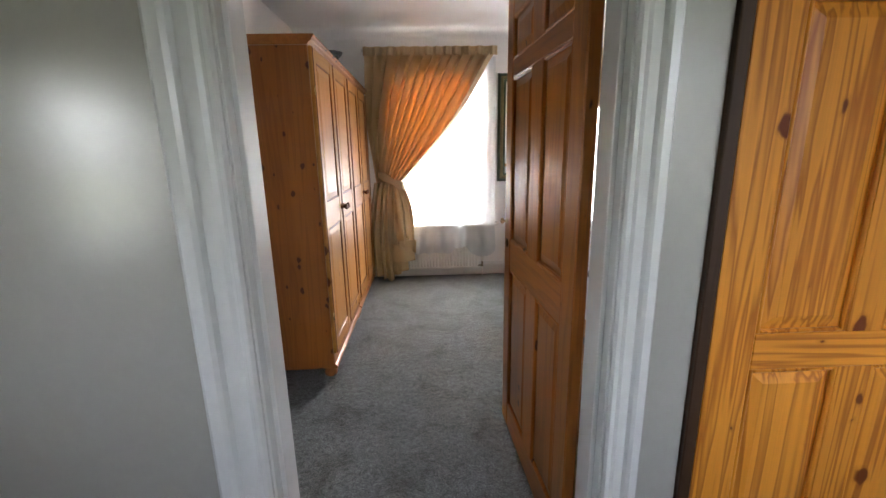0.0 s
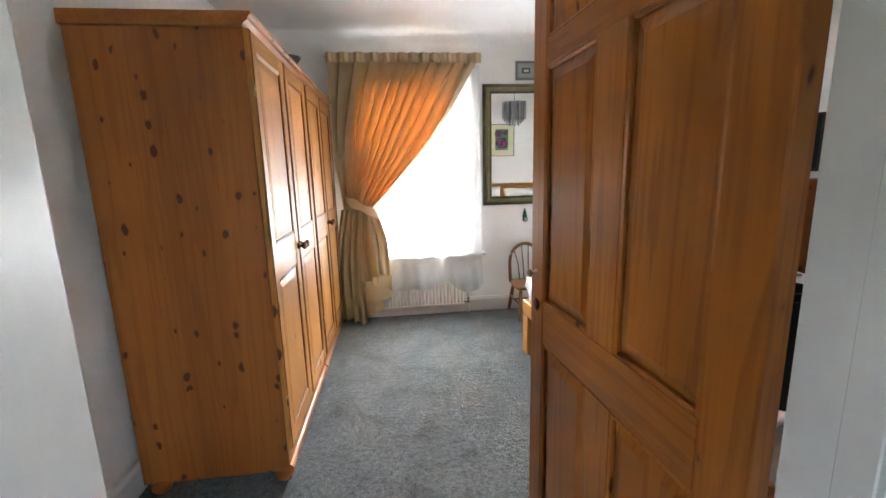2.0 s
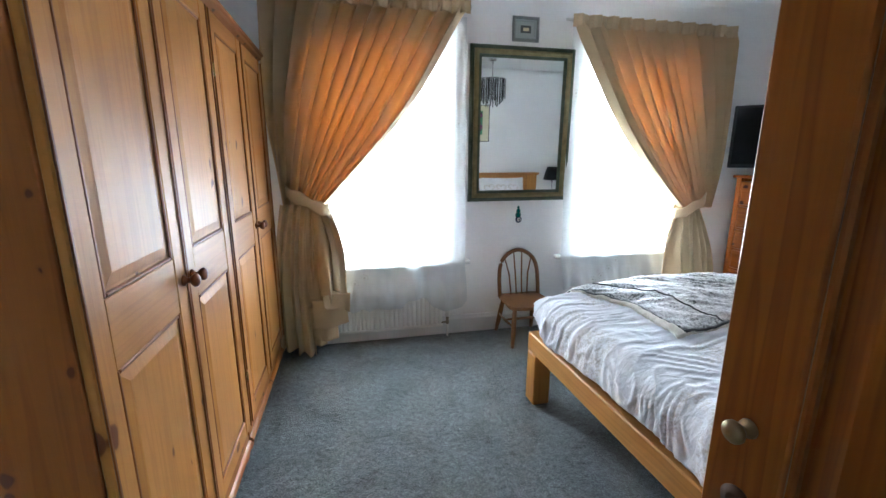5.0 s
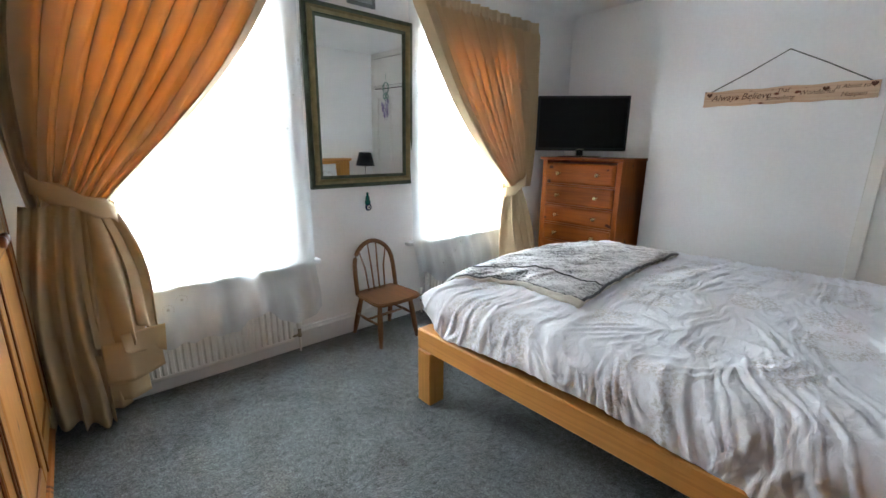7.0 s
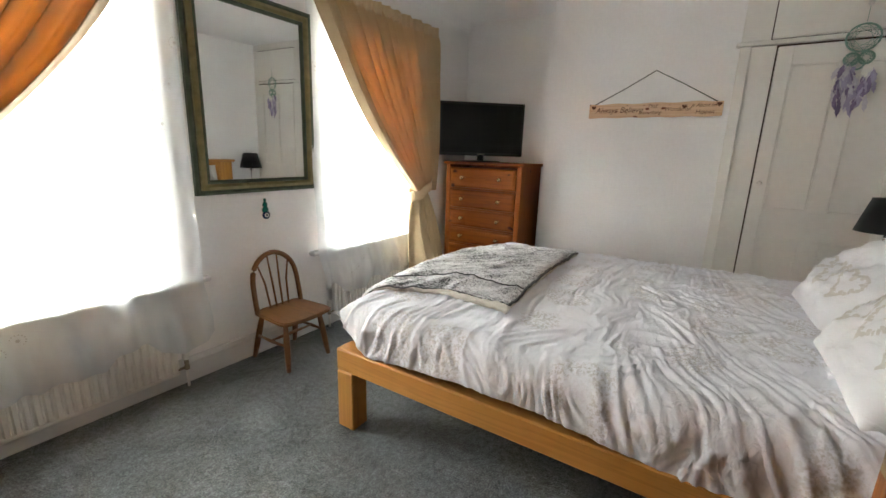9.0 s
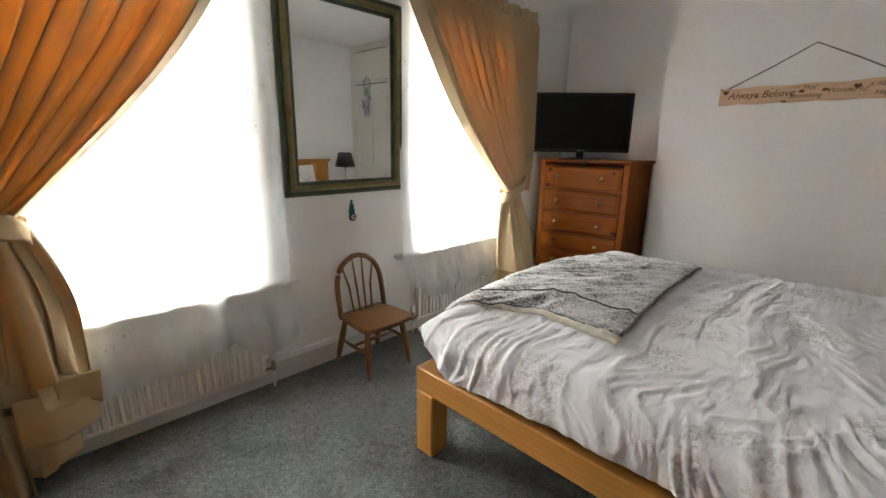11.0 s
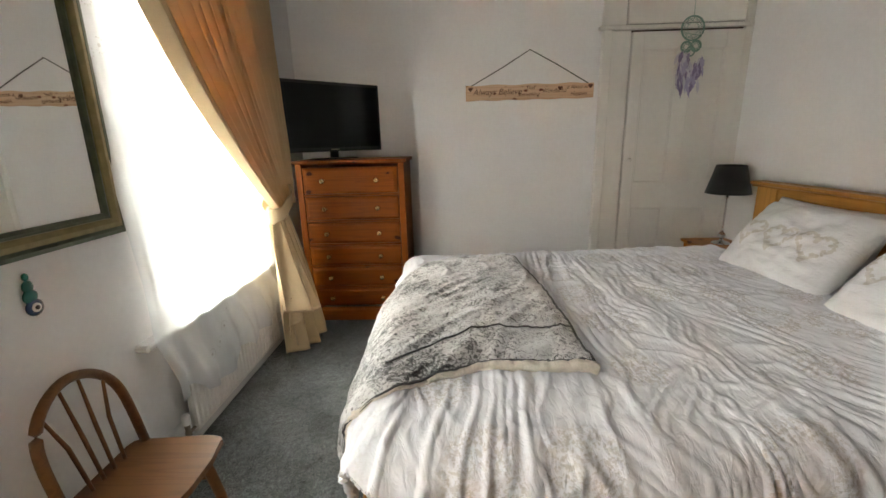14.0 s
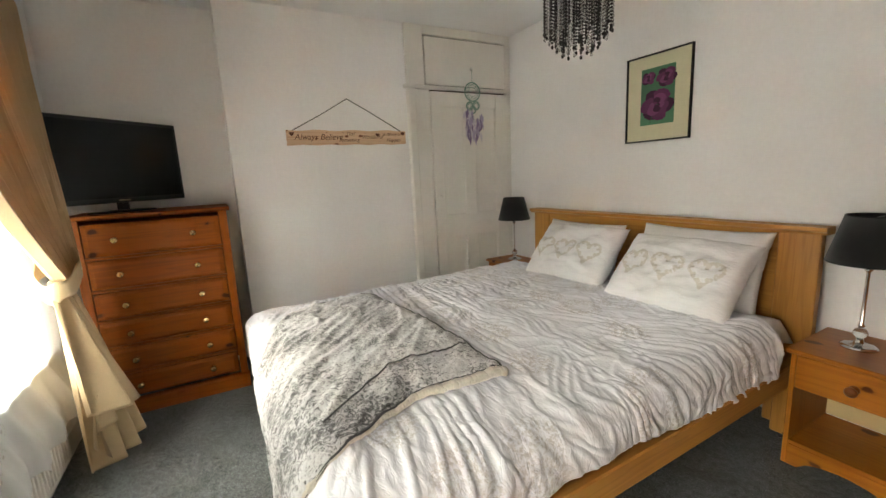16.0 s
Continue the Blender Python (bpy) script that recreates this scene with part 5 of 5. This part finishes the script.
def rose(parent, cx, cz, r, seed, d):
    rnd = random.Random(seed)
    k = 0
    for ring, rr in ((0, r), (1, r * 0.72), (2, r * 0.45), (3, r * 0.22)):
        for mi in range(2):
            bm = bmesh.new()
            n = 6 - ring
            for i in range(mi, n, 2):
                a0 = i / n * 6.283 + rnd.uniform(-0.3, 0.3)
                pts = []
                for j in range(10):
                    b = j / 10 * 6.283
                    px = cx + rr * 0.55 * math.cos(a0) + rr * 0.52 * math.cos(b) * (1 + 0.15 * math.sin(3 * b + i))
                    pz = cz + rr * 0.50 * math.sin(a0) + rr * 0.42 * math.sin(b)
                    pts.append(bm.verts.new((px, d - 0.0002 * (k + i * 0.3), pz)))
                bm.faces.new(pts)
            if bm.faces:
                part("petals", bm, PURP[(ring + mi) % 3], parent)
            k += 3


rose(pic, 0.058, 0.115, 0.066, 1, -0.0100)
rose(pic, -0.064, 0.125, 0.048, 2, -0.0100)
rose(pic, 0.0, -0.045, 0.110, 3, -0.0100)
bm = bmesh.new()
tube(bm, [(-0.03, -0.0098, -0.10), (-0.045, -0.0098, -0.155)], 0.002, 5)
part("stalk", bm, paint("stalk_green", (0.03, 0.10, 0.04)), pic)

# evil-eye charm under the mirror
charm = thing("hanging_charm", "small turquoise and blue glass eye charm under the mirror", "wall charm", pose(1.545, YN - 0.002, 0.0))
TEAL = simple("teal_glass", (0.01, 0.12, 0.10), 0.15)
bm = bmesh.new()
for z, rx, rz in ((0.995, 0.010, 0.012), (0.965, 0.018, 0.020), (0.935, 0.024, 0.022)):
    lathe(bm, [(0.001, 0.0), (0.8, 0.001), (1.0, 0.004), (0.8, 0.008), (0.001, 0.009)], 16, Matrix.Translation((0, 0, z)) @ Matrix.Rotation(radians(90), 4, "X") @ Matrix.Diagonal((rx, rz, 1, 1)))
part("beads", bm, TEAL, charm)
for r, mt, nm, y in ((0.026, simple("deep_blue_glass", (0.01, 0.03, 0.08), 0.1), "eye", -0.001), (0.014, WHITEPL, "white_ring", -0.010), (0.007, BLACK, "pupil", -0.013)):
    bm = bmesh.new()
    lathe(bm, [(0.0005, 0.0), (r, 0.001), (r, 0.006), (r * 0.6, 0.009), (0.0005, 0.0095)] if nm == "eye" else [(0.0005, 0), (r, 0.0005), (r, 0.002), (0.0005, 0.0025)], 18, Matrix.Translation((0.004, y, 0.900)) @ Matrix.Rotation(radians(90), 4, "X"))
    part(nm, bm, mt, charm)

# the driftwood sign
sign = thing("wall_sign", "rough pale pine board with burnt lettering, hung on grey string", "wall sign", pose(XC - 0.004, 4.985, 0.0, 0, 0, -90))
SIGNW = wood("pale_pine_board", (0.74, 0.55, 0.38), (0.46, 0.22, 0.11), "x", 0.6, 0.8, 16.0)
bm = bmesh.new()
n = 24
ua = [0.47 * (-1 + 2 * i / n) for i in range(n + 1)]
prism(bm, [(x, 1.632 + 0.003 * math.sin(x * 31)) for x in ua] + [(x, 1.738 + 0.004 * math.sin(x * 23 + 1)) for x in ua[::-1]], -0.022, 0.0, "y")
part("board", bm, SIGNW, sign)
BURNT = simple("burnt_brown", (0.12, 0.045, 0.02), 0.8)


def words(parent, text, x, z, size, y=-0.0235):
    cu = bpy.data.curves.new("lettering", "FONT")
    cu.body, cu.size, cu.extrude, cu.align_x, cu.shear = text, size, 0.0006, "LEFT", 0.3
    o = new("lettering", cu)
    me = bpy.data.meshes.new_from_object(o)
    bpy.data.objects.remove(o)
    me.materials.append(BURNT)
    ob = new("lettering", me)
    ob.parent = parent
    ob.matrix_basis = pose(x, y, z, 90, 0, 0)
    return ob


words(sign, "Always Believe", -0.42, 1.670, 0.060)
words(sign, "That", -0.03, 1.702, 0.036)
words(sign, "Something", -0.09, 1.655, 0.038)
words(sign, "Wonderful", 0.09, 1.676, 0.040)
words(sign, "is About to", 0.27, 1.700, 0.034)
words(sign, "Happen", 0.30, 1.652, 0.038)
for cx, cz in ((-0.435, 1.712), (0.445, 1.715), (0.225, 1.705)):
    bm = bmesh.new()
    pts = [(cx + 0.0011 * 16 * math.sin(t_) ** 3, cz + 0.0011 * (13 * math.cos(t_) - 5 * math.cos(2 * t_) - 2 * math.cos(3 * t_) - math.cos(4 * t_))) for t_ in [i / 20 * 6.283 for i in range(20)]]
    prism(bm, pts, -0.0240, -0.0222, "y")
    part("heart", bm, BURNT, sign)
bm = bmesh.new()
tube(bm, [(-0.43, -0.012, 1.735), (-0.2, -0.008, 1.858), (0.0, -0.006, 1.975), (0.2, -0.008, 1.868), (0.43, -0.012, 1.735)], 0.0042, 6)
part("string", bm, STRING, sign)
bm = bmesh.new()
tube(bm, [(0, 0.004, 1.973), (0, -0.016, 1.974)], 0.003, 8)
part("nail", bm, STEEL, sign)

# ---- built-in cupboard beside the chimney breast ----
cup = tagged(thing("built_in_cupboard", "cream painted built-in cupboard with panelled door, filling the alcove", "cupboard"), kind="structure")
FX = 3.70
part("frame_post", bmof((FX, FX + 0.03, 4.272, 4.475, 0, 2.075), bev=0.003), CUPBOARD, cup)
part("frame_post", bmof((FX - 0.018, FX - 0.001, 4.41, 4.475, 0, 2.078), bev=0.004), CUPBOARD, cup)
part("frame_post", bmof((FX, FX + 0.03, 4.312, 4.475, 2.112, ZC - 0.001), bev=0.003), CUPBOARD, cup)
part("frame_post", bmof((FX, FX + 0.03, YS + 0.001, 3.475, 0, ZC - 0.001), bev=0.003), CUPBOARD, cup)
part("lintel", bmof((FX - 0.012, FX + 0.03, YS + 0.002, 4.50, 2.080, 2.110), bev=0.005), CUPBOARD, cup)
# dark sheet behind the door stands in for the cupboard's shaded interior
part("inside", bmof((FX + 0.036, FX + 0.045, YS + 0.001, 4.43, 0, ZC - 0.001)), DARKW, cup)
cd = part("door", bmof((0.03, 0.76, -0.003, 0.003, 0.02, 2.0)), CUPBOARD, cup)
cd.matrix_basis = pose(FX + 0.017, 4.262, 0.012, 0, 0, -90)
panelled(cd, 0.785, 2.052, 0.044, [(0.085, 0.325), (0.425, 0.665)], [(0.16, 0.79), (0.985, 1.935)], {k: CUPBOARD for k in "xyz"}, proud=-0.0128)
bm = bmesh.new()
lathe(bm, [(0.006, 0.0), (0.007, 0.012), (0.014, 0.018), (0.016, 0.026), (0.008, 0.032)], 14, Matrix.Translation((0.040, -0.014, 1.16)) @ Matrix.Rotation(radians(90), 4, "X"))
part("knob", bm, CUPBOARD, cd)
td = part("top_door", bmof((FX - 0.002, FX + 0.022, 3.482, 4.305, 2.118, 2.495), bev=0.004), CUPBOARD, cup)
part("top_rail", bmof((FX, FX + 0.03, 3.476, 4.311, 2.508, ZC - 0.001)), CUPBOARD, cup)

# ---- dreamcatcher ----
dc = thing("dreamcatcher", "green and lilac dreamcatcher with hanging feathers on the cupboard door", "dreamcatcher", pose(FX - 0.025, 3.86, 0, 0, 0, -90))
DCG = simple("pale_green_thread", (0.20, 0.33, 0.27), 0.8)
LIL = [simple("feather_%s" % n, c, 0.9) for n, c in (("lilac", (0.40, 0.36, 0.52)), ("pale", (0.62, 0.60, 0.66)), ("plum", (0.22, 0.17, 0.30)))]
for cx, cz, r in ((0, 2.07, 0.078), (-0.032, 1.95, 0.035), (0.034, 1.955, 0.035), (0.0, 1.92, 0.03)):
    bm = bmesh.new()
    tube(bm, [(cx + r * math.cos(i / 28 * 6.283), -0.004, cz + r * math.sin(i / 28 * 6.283)) for i in range(29)], 0.0055, 7)
    part("hoop", bm, DCG, dc, "pale green wrapped hoop")
bm = bmesh.new()
for cx, cz, r in ((0, 2.07, 0.075), (-0.032, 1.95, 0.033), (0.034, 1.955, 0.033)):
    for i in range(9):
        for st in (2, 3):
            a, b = i / 9 * 6.283, (i + st) / 9 * 6.283
            tube(bm, [(cx + r * math.cos(a), -0.004, cz + r * math.sin(a)), (cx + r * math.cos(b), -0.004, cz + r * math.sin(b))], 0.0012, 4)
tube(bm, [(0, -0.004, 2.148), (0, -0.002, 2.25)], 0.0015, 5)
part("web", bm, DCG, dc)
rnd = random.Random(4)
for k in range(58):
    bm = bmesh.new()
    x0, z0, ln = rnd.choice((-0.045, 0.045, 0.0)) + rnd.uniform(-0.04, 0.04), rnd.uniform(1.72, 1.93), rnd.uniform(0.07, 0.13)
    lean_, tw = rnd.uniform(-0.35, 0.35), rnd.uniform(-0.6, 0.6)
    m_ = Matrix.Translation((x0, -0.008 - 0.012 * rnd.random(), z0)) @ Matrix.Rotation(lean_, 4, "Y") @ Matrix.Rotation(tw, 4, "Z")
    n = 9
    pts = [m_ @ Vector((0.014 * math.sin(math.pi * i / n) ** 0.7 * (1 + 0.25 * math.sin(i * 2.1)), 0.002 * math.sin(i), -ln * i / n)) for i in range(n + 1)]
    pt2 = [m_ @ Vector((-0.014 * math.sin(math.pi * i / n) ** 0.7 * (1 + 0.25 * math.cos(i * 2.7)), 0, -ln * i / n)) for i in range(1, n)]
    bm.faces.new([bm.verts.new(p) for p in pts + pt2[::-1]])
    tube(bm, [m_ @ Vector((0, -0.001, 0.01)), m_ @ Vector((0, -0.001, -ln))], 0.0012, 4)
    part("feather", bm, LIL[k % 3], dc)
bm = bmesh.new()
tube(bm, [(0, 0.006, 2.245), (0, -0.012, 2.25), (0.0, -0.018, 2.262)], 0.004, 8)
lathe(bm, [(0.016, 0), (0.016, 0.004), (0.002, 0.006)], 14, Matrix.Translation((0, 0.001, 2.262)) @ Matrix.Rotation(radians(90), 4, "X"))
alone("hook", bm, WHITEPL, "small white hook on the upper cupboard door", "hook", pose(FX - 0.025, 3.86, 0, 0, 0, -90))

# ---- bead chandelier ----
CHX, CHY = 2.21, 4.12
chn = thing("chandelier", "round chandelier of hanging black and clear beads", "chandelier", pose(CHX, CHY, 0))
BEAD = simple("smoky_bead", (0.018, 0.017, 0.018), 0.12)
bm = bmesh.new()
lathe(bm, [(0.045, ZC - 0.03), (0.050, ZC - 0.02), (0.050, ZC - 0.001)], 20)
tube(bm, [(0, 0, ZC - 0.03), (0, 0, 2.34)], 0.006)
part("ceiling_rose", bm, CHROME, chn)
for r, z in ((0.178, 2.33), (0.13, 2.33), (0.08, 2.33)):
    bm = bmesh.new()
    tube(bm, [(r * math.cos(i / 40 * 6.283), r * math.sin(i / 40 * 6.283), z) for i in range(41)], 0.004, 6)
    part("ring", bm, CHROME, chn)
bm = bmesh.new()
for i in range(4):
    a = i / 4 * 6.283
    tube(bm, [(0, 0, 2.345), (0.178 * math.cos(a), 0.178 * math.sin(a), 2.334)], 0.003, 5)
part("spokes", bm, CHROME, chn)


def bead_string(r, a, zt, nb, mt, drop):
    bm = bmesh.new()
    x, y = r * math.cos(a), r * math.sin(a)
    prof, z = [(0.0010, zt)], zt - 0.006
    for j in range(nb):
        k = 0.0165 if j < nb - 1 else 0.032
        w = 0.0074 if j < nb - 1 else 0.0085
        prof += [(0.0011, z), (w * 0.72, z - k * 0.10), (w, z - k * 0.36), (w * 0.72, z - k * 0.62), (0.0011, z - k * 0.76)]
        z -= k + 0.0008
    lathe(bm, prof[::-1], 7, Matrix.Translation((x, y, 0)))
    part("bead_string", bm, mt, chn)


for ring, (r, n, nb) in enumerate(((0.178, 30, 13), (0.15, 24, 15), (0.115, 20, 17), (0.08, 14, 19))):
    for i in range(n):
        bead_string(r, i / n * 6.283 + ring * 0.1, 2.33, nb + (i % 2) * 1, BEAD if i % 3 else CRYSTAL, 0)

# ---- grey ornament on the wardrobe: unidentified object, vase shape made up ----
bm = bmesh.new()
lathe(bm, [(0.06, 0.0), (0.075, 0.02), (0.095, 0.09), (0.085, 0.18), (0.060, 0.23), (0.062, 0.26), (0.098, 0.30), (0.104, 0.315), (0.093, 0.305), (0.05, 0.25)], 24)
alone("vase", bm, simple("grey_pottery", (0.12, 0.12, 0.13), 0.6, 0.0, 0.5, 40), "dark grey mottled object, shaped like a vase, on the wardrobe", "vase", pose(-0.50, 6.50, 1.986))

# ---- outside ----
OG = -2.9
ground = setting("ground", bmof((-400, 400, -300, 700, OG - 0.5, OG)), paint("grass_verge", (0.085, 0.10, 0.05), 0.9, 0.3, 0.3, 8))
setting("road", bmof((-60, 60, 14.5, 21.0, OG + 0.002, OG + 0.012)), paint("asphalt", (0.06, 0.06, 0.062), 0.85, 0.2, 0.3, 40))
setting("pavement", bmof((-60, 60, 12.6, 14.4, OG + 0.002, OG + 0.12), (-60, 60, 21.1, 22.9, OG + 0.002, OG + 0.12)), paint("paving", (0.22, 0.215, 0.20), 0.85, 0.12, 0.3, 30))
# driveway colour darkened from pale concrete to cut its glare through the nets
setting("driveway", bmof((-6, 9, YN + 0.7, 12.5, OG + 0.002, OG + 0.02)), paint("darkened_driveway", (0.13, 0.13, 0.125), 0.85, 0.12, 0.3, 20))
BRICKM, ROOFM = paint("house_brick", (0.26, 0.13, 0.09), 0.9, 0.2, 0.3, 30), paint("roof_slate", (0.10, 0.09, 0.09), 0.8, 0.25, 0.3, 12)
DARKG = simple("dark_window_glass", (0.03, 0.035, 0.04), 0.08)


def house(x, y, w, d, h):
    ho = thing("house", "two-storey brick house with pitched slate roof across the road", "house", pose(x, y, OG), "houses across the road")
    bm = bmesh.new()
    box(bm, 0, w, 0, d, 0, h)
    part("wall", bm, BRICKM, ho)
    bm = bmesh.new()
    prism(bm, [(-0.4, h), (d + 0.4, h), (d / 2, h + d * 0.38)], -0.3, w + 0.3, "x")
    part("roof", bm, ROOFM, ho)
    part("chimney", bmof((w - 1.2, w - 0.4, d / 2 - 0.4, d / 2 + 0.4, h + 1.2, h + d * 0.38 + 1.0)), BRICKM, ho)
    for wz in (0.9, 3.5):
        for wx in (w * 0.16, w * 0.62):
            if wz < 1 and wx > w / 2:
                part("door", bmof((wx, wx + 0.95, -0.03, 0.02, 0.0, 2.05)), DARKW, ho)
                continue
            wi = part("window", bmof((wx, wx + 1.5, -0.04, 0.02, wz, wz + 0.07), (wx, wx + 1.5, -0.04, 0.02, wz + 1.13, wz + 1.2), (wx, wx + 0.07, -0.04, 0.02, wz + 0.071, wz + 1.129), (wx + 1.43, wx + 1.5, -0.04, 0.02, wz + 0.071, wz + 1.129), (wx + 0.72, wx + 0.78, -0.04, 0.02, wz + 0.071, wz + 1.129)), GLOSS, ho)
            part("pane", bmof((wx + 0.071, wx + 0.719, -0.015, -0.005, wz + 0.071, wz + 1.129), (wx + 0.781, wx + 1.429, -0.015, -0.005, wz + 0.071, wz + 1.129)), DARKG, wi)


for k in range(7):
    house(-26 + k * 8.2, 29 + (k % 2) * 0.4, 7.6, 8.0, 5.3)


def car(x, y, colour, name, turn=0):
    c = thing("car", name + " hatchback parked at the kerb", "car", pose(x, y, OG + 0.01, 0, 0, turn), "parked cars")
    cm = simple("car_paint_" + name.split()[0], colour, 0.25)
    body = [(0, 0.30), (0, 0.72), (0.15, 0.82), (1.0, 0.92), (1.65, 1.42), (3.1, 1.45), (3.85, 0.98), (4.1, 0.9), (4.15, 0.35), (3.7, 0.24), (0.4, 0.24)]
    bm = bmesh.new()
    prism(bm, body, -0.85, 0.85, "y")
    bmesh.ops.bevel(bm, geom=list(bm.edges), offset=0.05, segments=2, affect="EDGES")
    part("body", bm, cm, c)
    bm = bmesh.new()
    for s in (-1, 1):
        prism(bm, [(1.25, 0.98), (1.72, 1.36), (3.0, 1.38), (3.55, 0.98)], s * 0.852, s * 0.858, "y")
    part("side_windows", bm, DARKG, c)
    for wx in (0.8, 3.3):
        for s in (-1, 1):
            bm = bmesh.new()
            lathe(bm, [(0.18, -0.1), (0.31, -0.095), (0.31, 0.095), (0.18, 0.1)], 22, Matrix.Translation((wx, s * 0.78, 0.31)) @ Matrix.Rotation(radians(90), 4, "X"))
            part("wheel", bm, BLACK, c)


car(-3.0, 15.7, (0.55, 0.56, 0.57), "silver")
car(3.5, 15.7, (0.70, 0.70, 0.70), "white")
car(9.5, 19.8, (0.12, 0.02, 0.02), "red")
car(0.5, 10.0, (0.35, 0.36, 0.38), "grey", 90)

LEAF = paint("leaf_green", (0.055, 0.10, 0.03), 0.8, 0.3)
BARK = paint("bark", (0.12, 0.09, 0.07), 0.9, 0.3)


def tree(x, y, h, r, seed):
    t = thing("tree", "leafy broad-crowned street tree", "tree", pose(x, y, OG), "street trees")
    rnd = random.Random(seed)
    bm = bmesh.new()
    tube(bm, [(0, 0, 0), (0.05, 0, h * 0.3), (0, 0.08, h * 0.55), (0.05, 0, h * 0.85)], 0.15, 9, [0.20, 0.15, 0.11, 0.03])
    for k in range(7):
        a, z = k * 0.9, h * (0.35 + 0.06 * k)
        tube(bm, [(0, 0, z), (r * 0.4 * math.cos(a), r * 0.4 * math.sin(a), z + r * 0.3), (r * 0.75 * math.cos(a), r * 0.75 * math.sin(a), z + r * 0.45)], 0.06, 6, [0.07, 0.04, 0.015])
    part("trunk", bm, BARK, t)
    bm = bmesh.new()
    cs = [(Vector((rnd.gauss(0, r * 0.45), rnd.gauss(0, r * 0.45), h * 0.68 + rnd.gauss(0, h * 0.13))), rnd.uniform(0.3, 0.6) * r * 0.6) for _ in range(26)]
    for c, cr in cs:
        for _ in range(90):
            p = c + Vector((rnd.gauss(0, 1), rnd.gauss(0, 1), rnd.gauss(0, 1))).normalized() * cr * rnd.uniform(0.5, 1.1)
            u, w = Vector((rnd.uniform(-1, 1), rnd.uniform(-1, 1), rnd.uniform(-1, 1))) * 0.09, Vector((rnd.uniform(-1, 1), rnd.uniform(-1, 1), rnd.uniform(-1, 1))) * 0.09
            bm.faces.new([bm.verts.new(q) for q in (p - u, p - w, p + u, p + w)])
    tagged(part("crown", bm, LEAF, t), kind="stuff")


for x, y, h, r, s in ((-7, 24.5, 7, 2.4, 1), (4.6, 24.8, 6, 2.0, 2), (15, 24.2, 7.5, 2.6, 3), (-15, 25, 6, 2.2, 4), (25, 26, 7, 2.4, 5)):
    tree(x, y, h, r, s)
bm = bmesh.new()
rnd = random.Random(9)
for k in range(5000):
    p = Vector((rnd.uniform(-14, 16), rnd.uniform(11.9, 12.5), OG + rnd.uniform(0, 1.2)))
    u, w = Vector((rnd.uniform(-1, 1), rnd.uniform(-1, 1), rnd.uniform(-1, 1))) * 0.08, Vector((rnd.uniform(-1, 1), rnd.uniform(-1, 1), rnd.uniform(-1, 1))) * 0.08
    bm.faces.new([bm.verts.new(q) for q in (p - u, p - w, p + u, p + w)])
tagged(alone("hedge", bm, LEAF, "clipped green garden hedge along the pavement", "hedge"), kind="stuff")
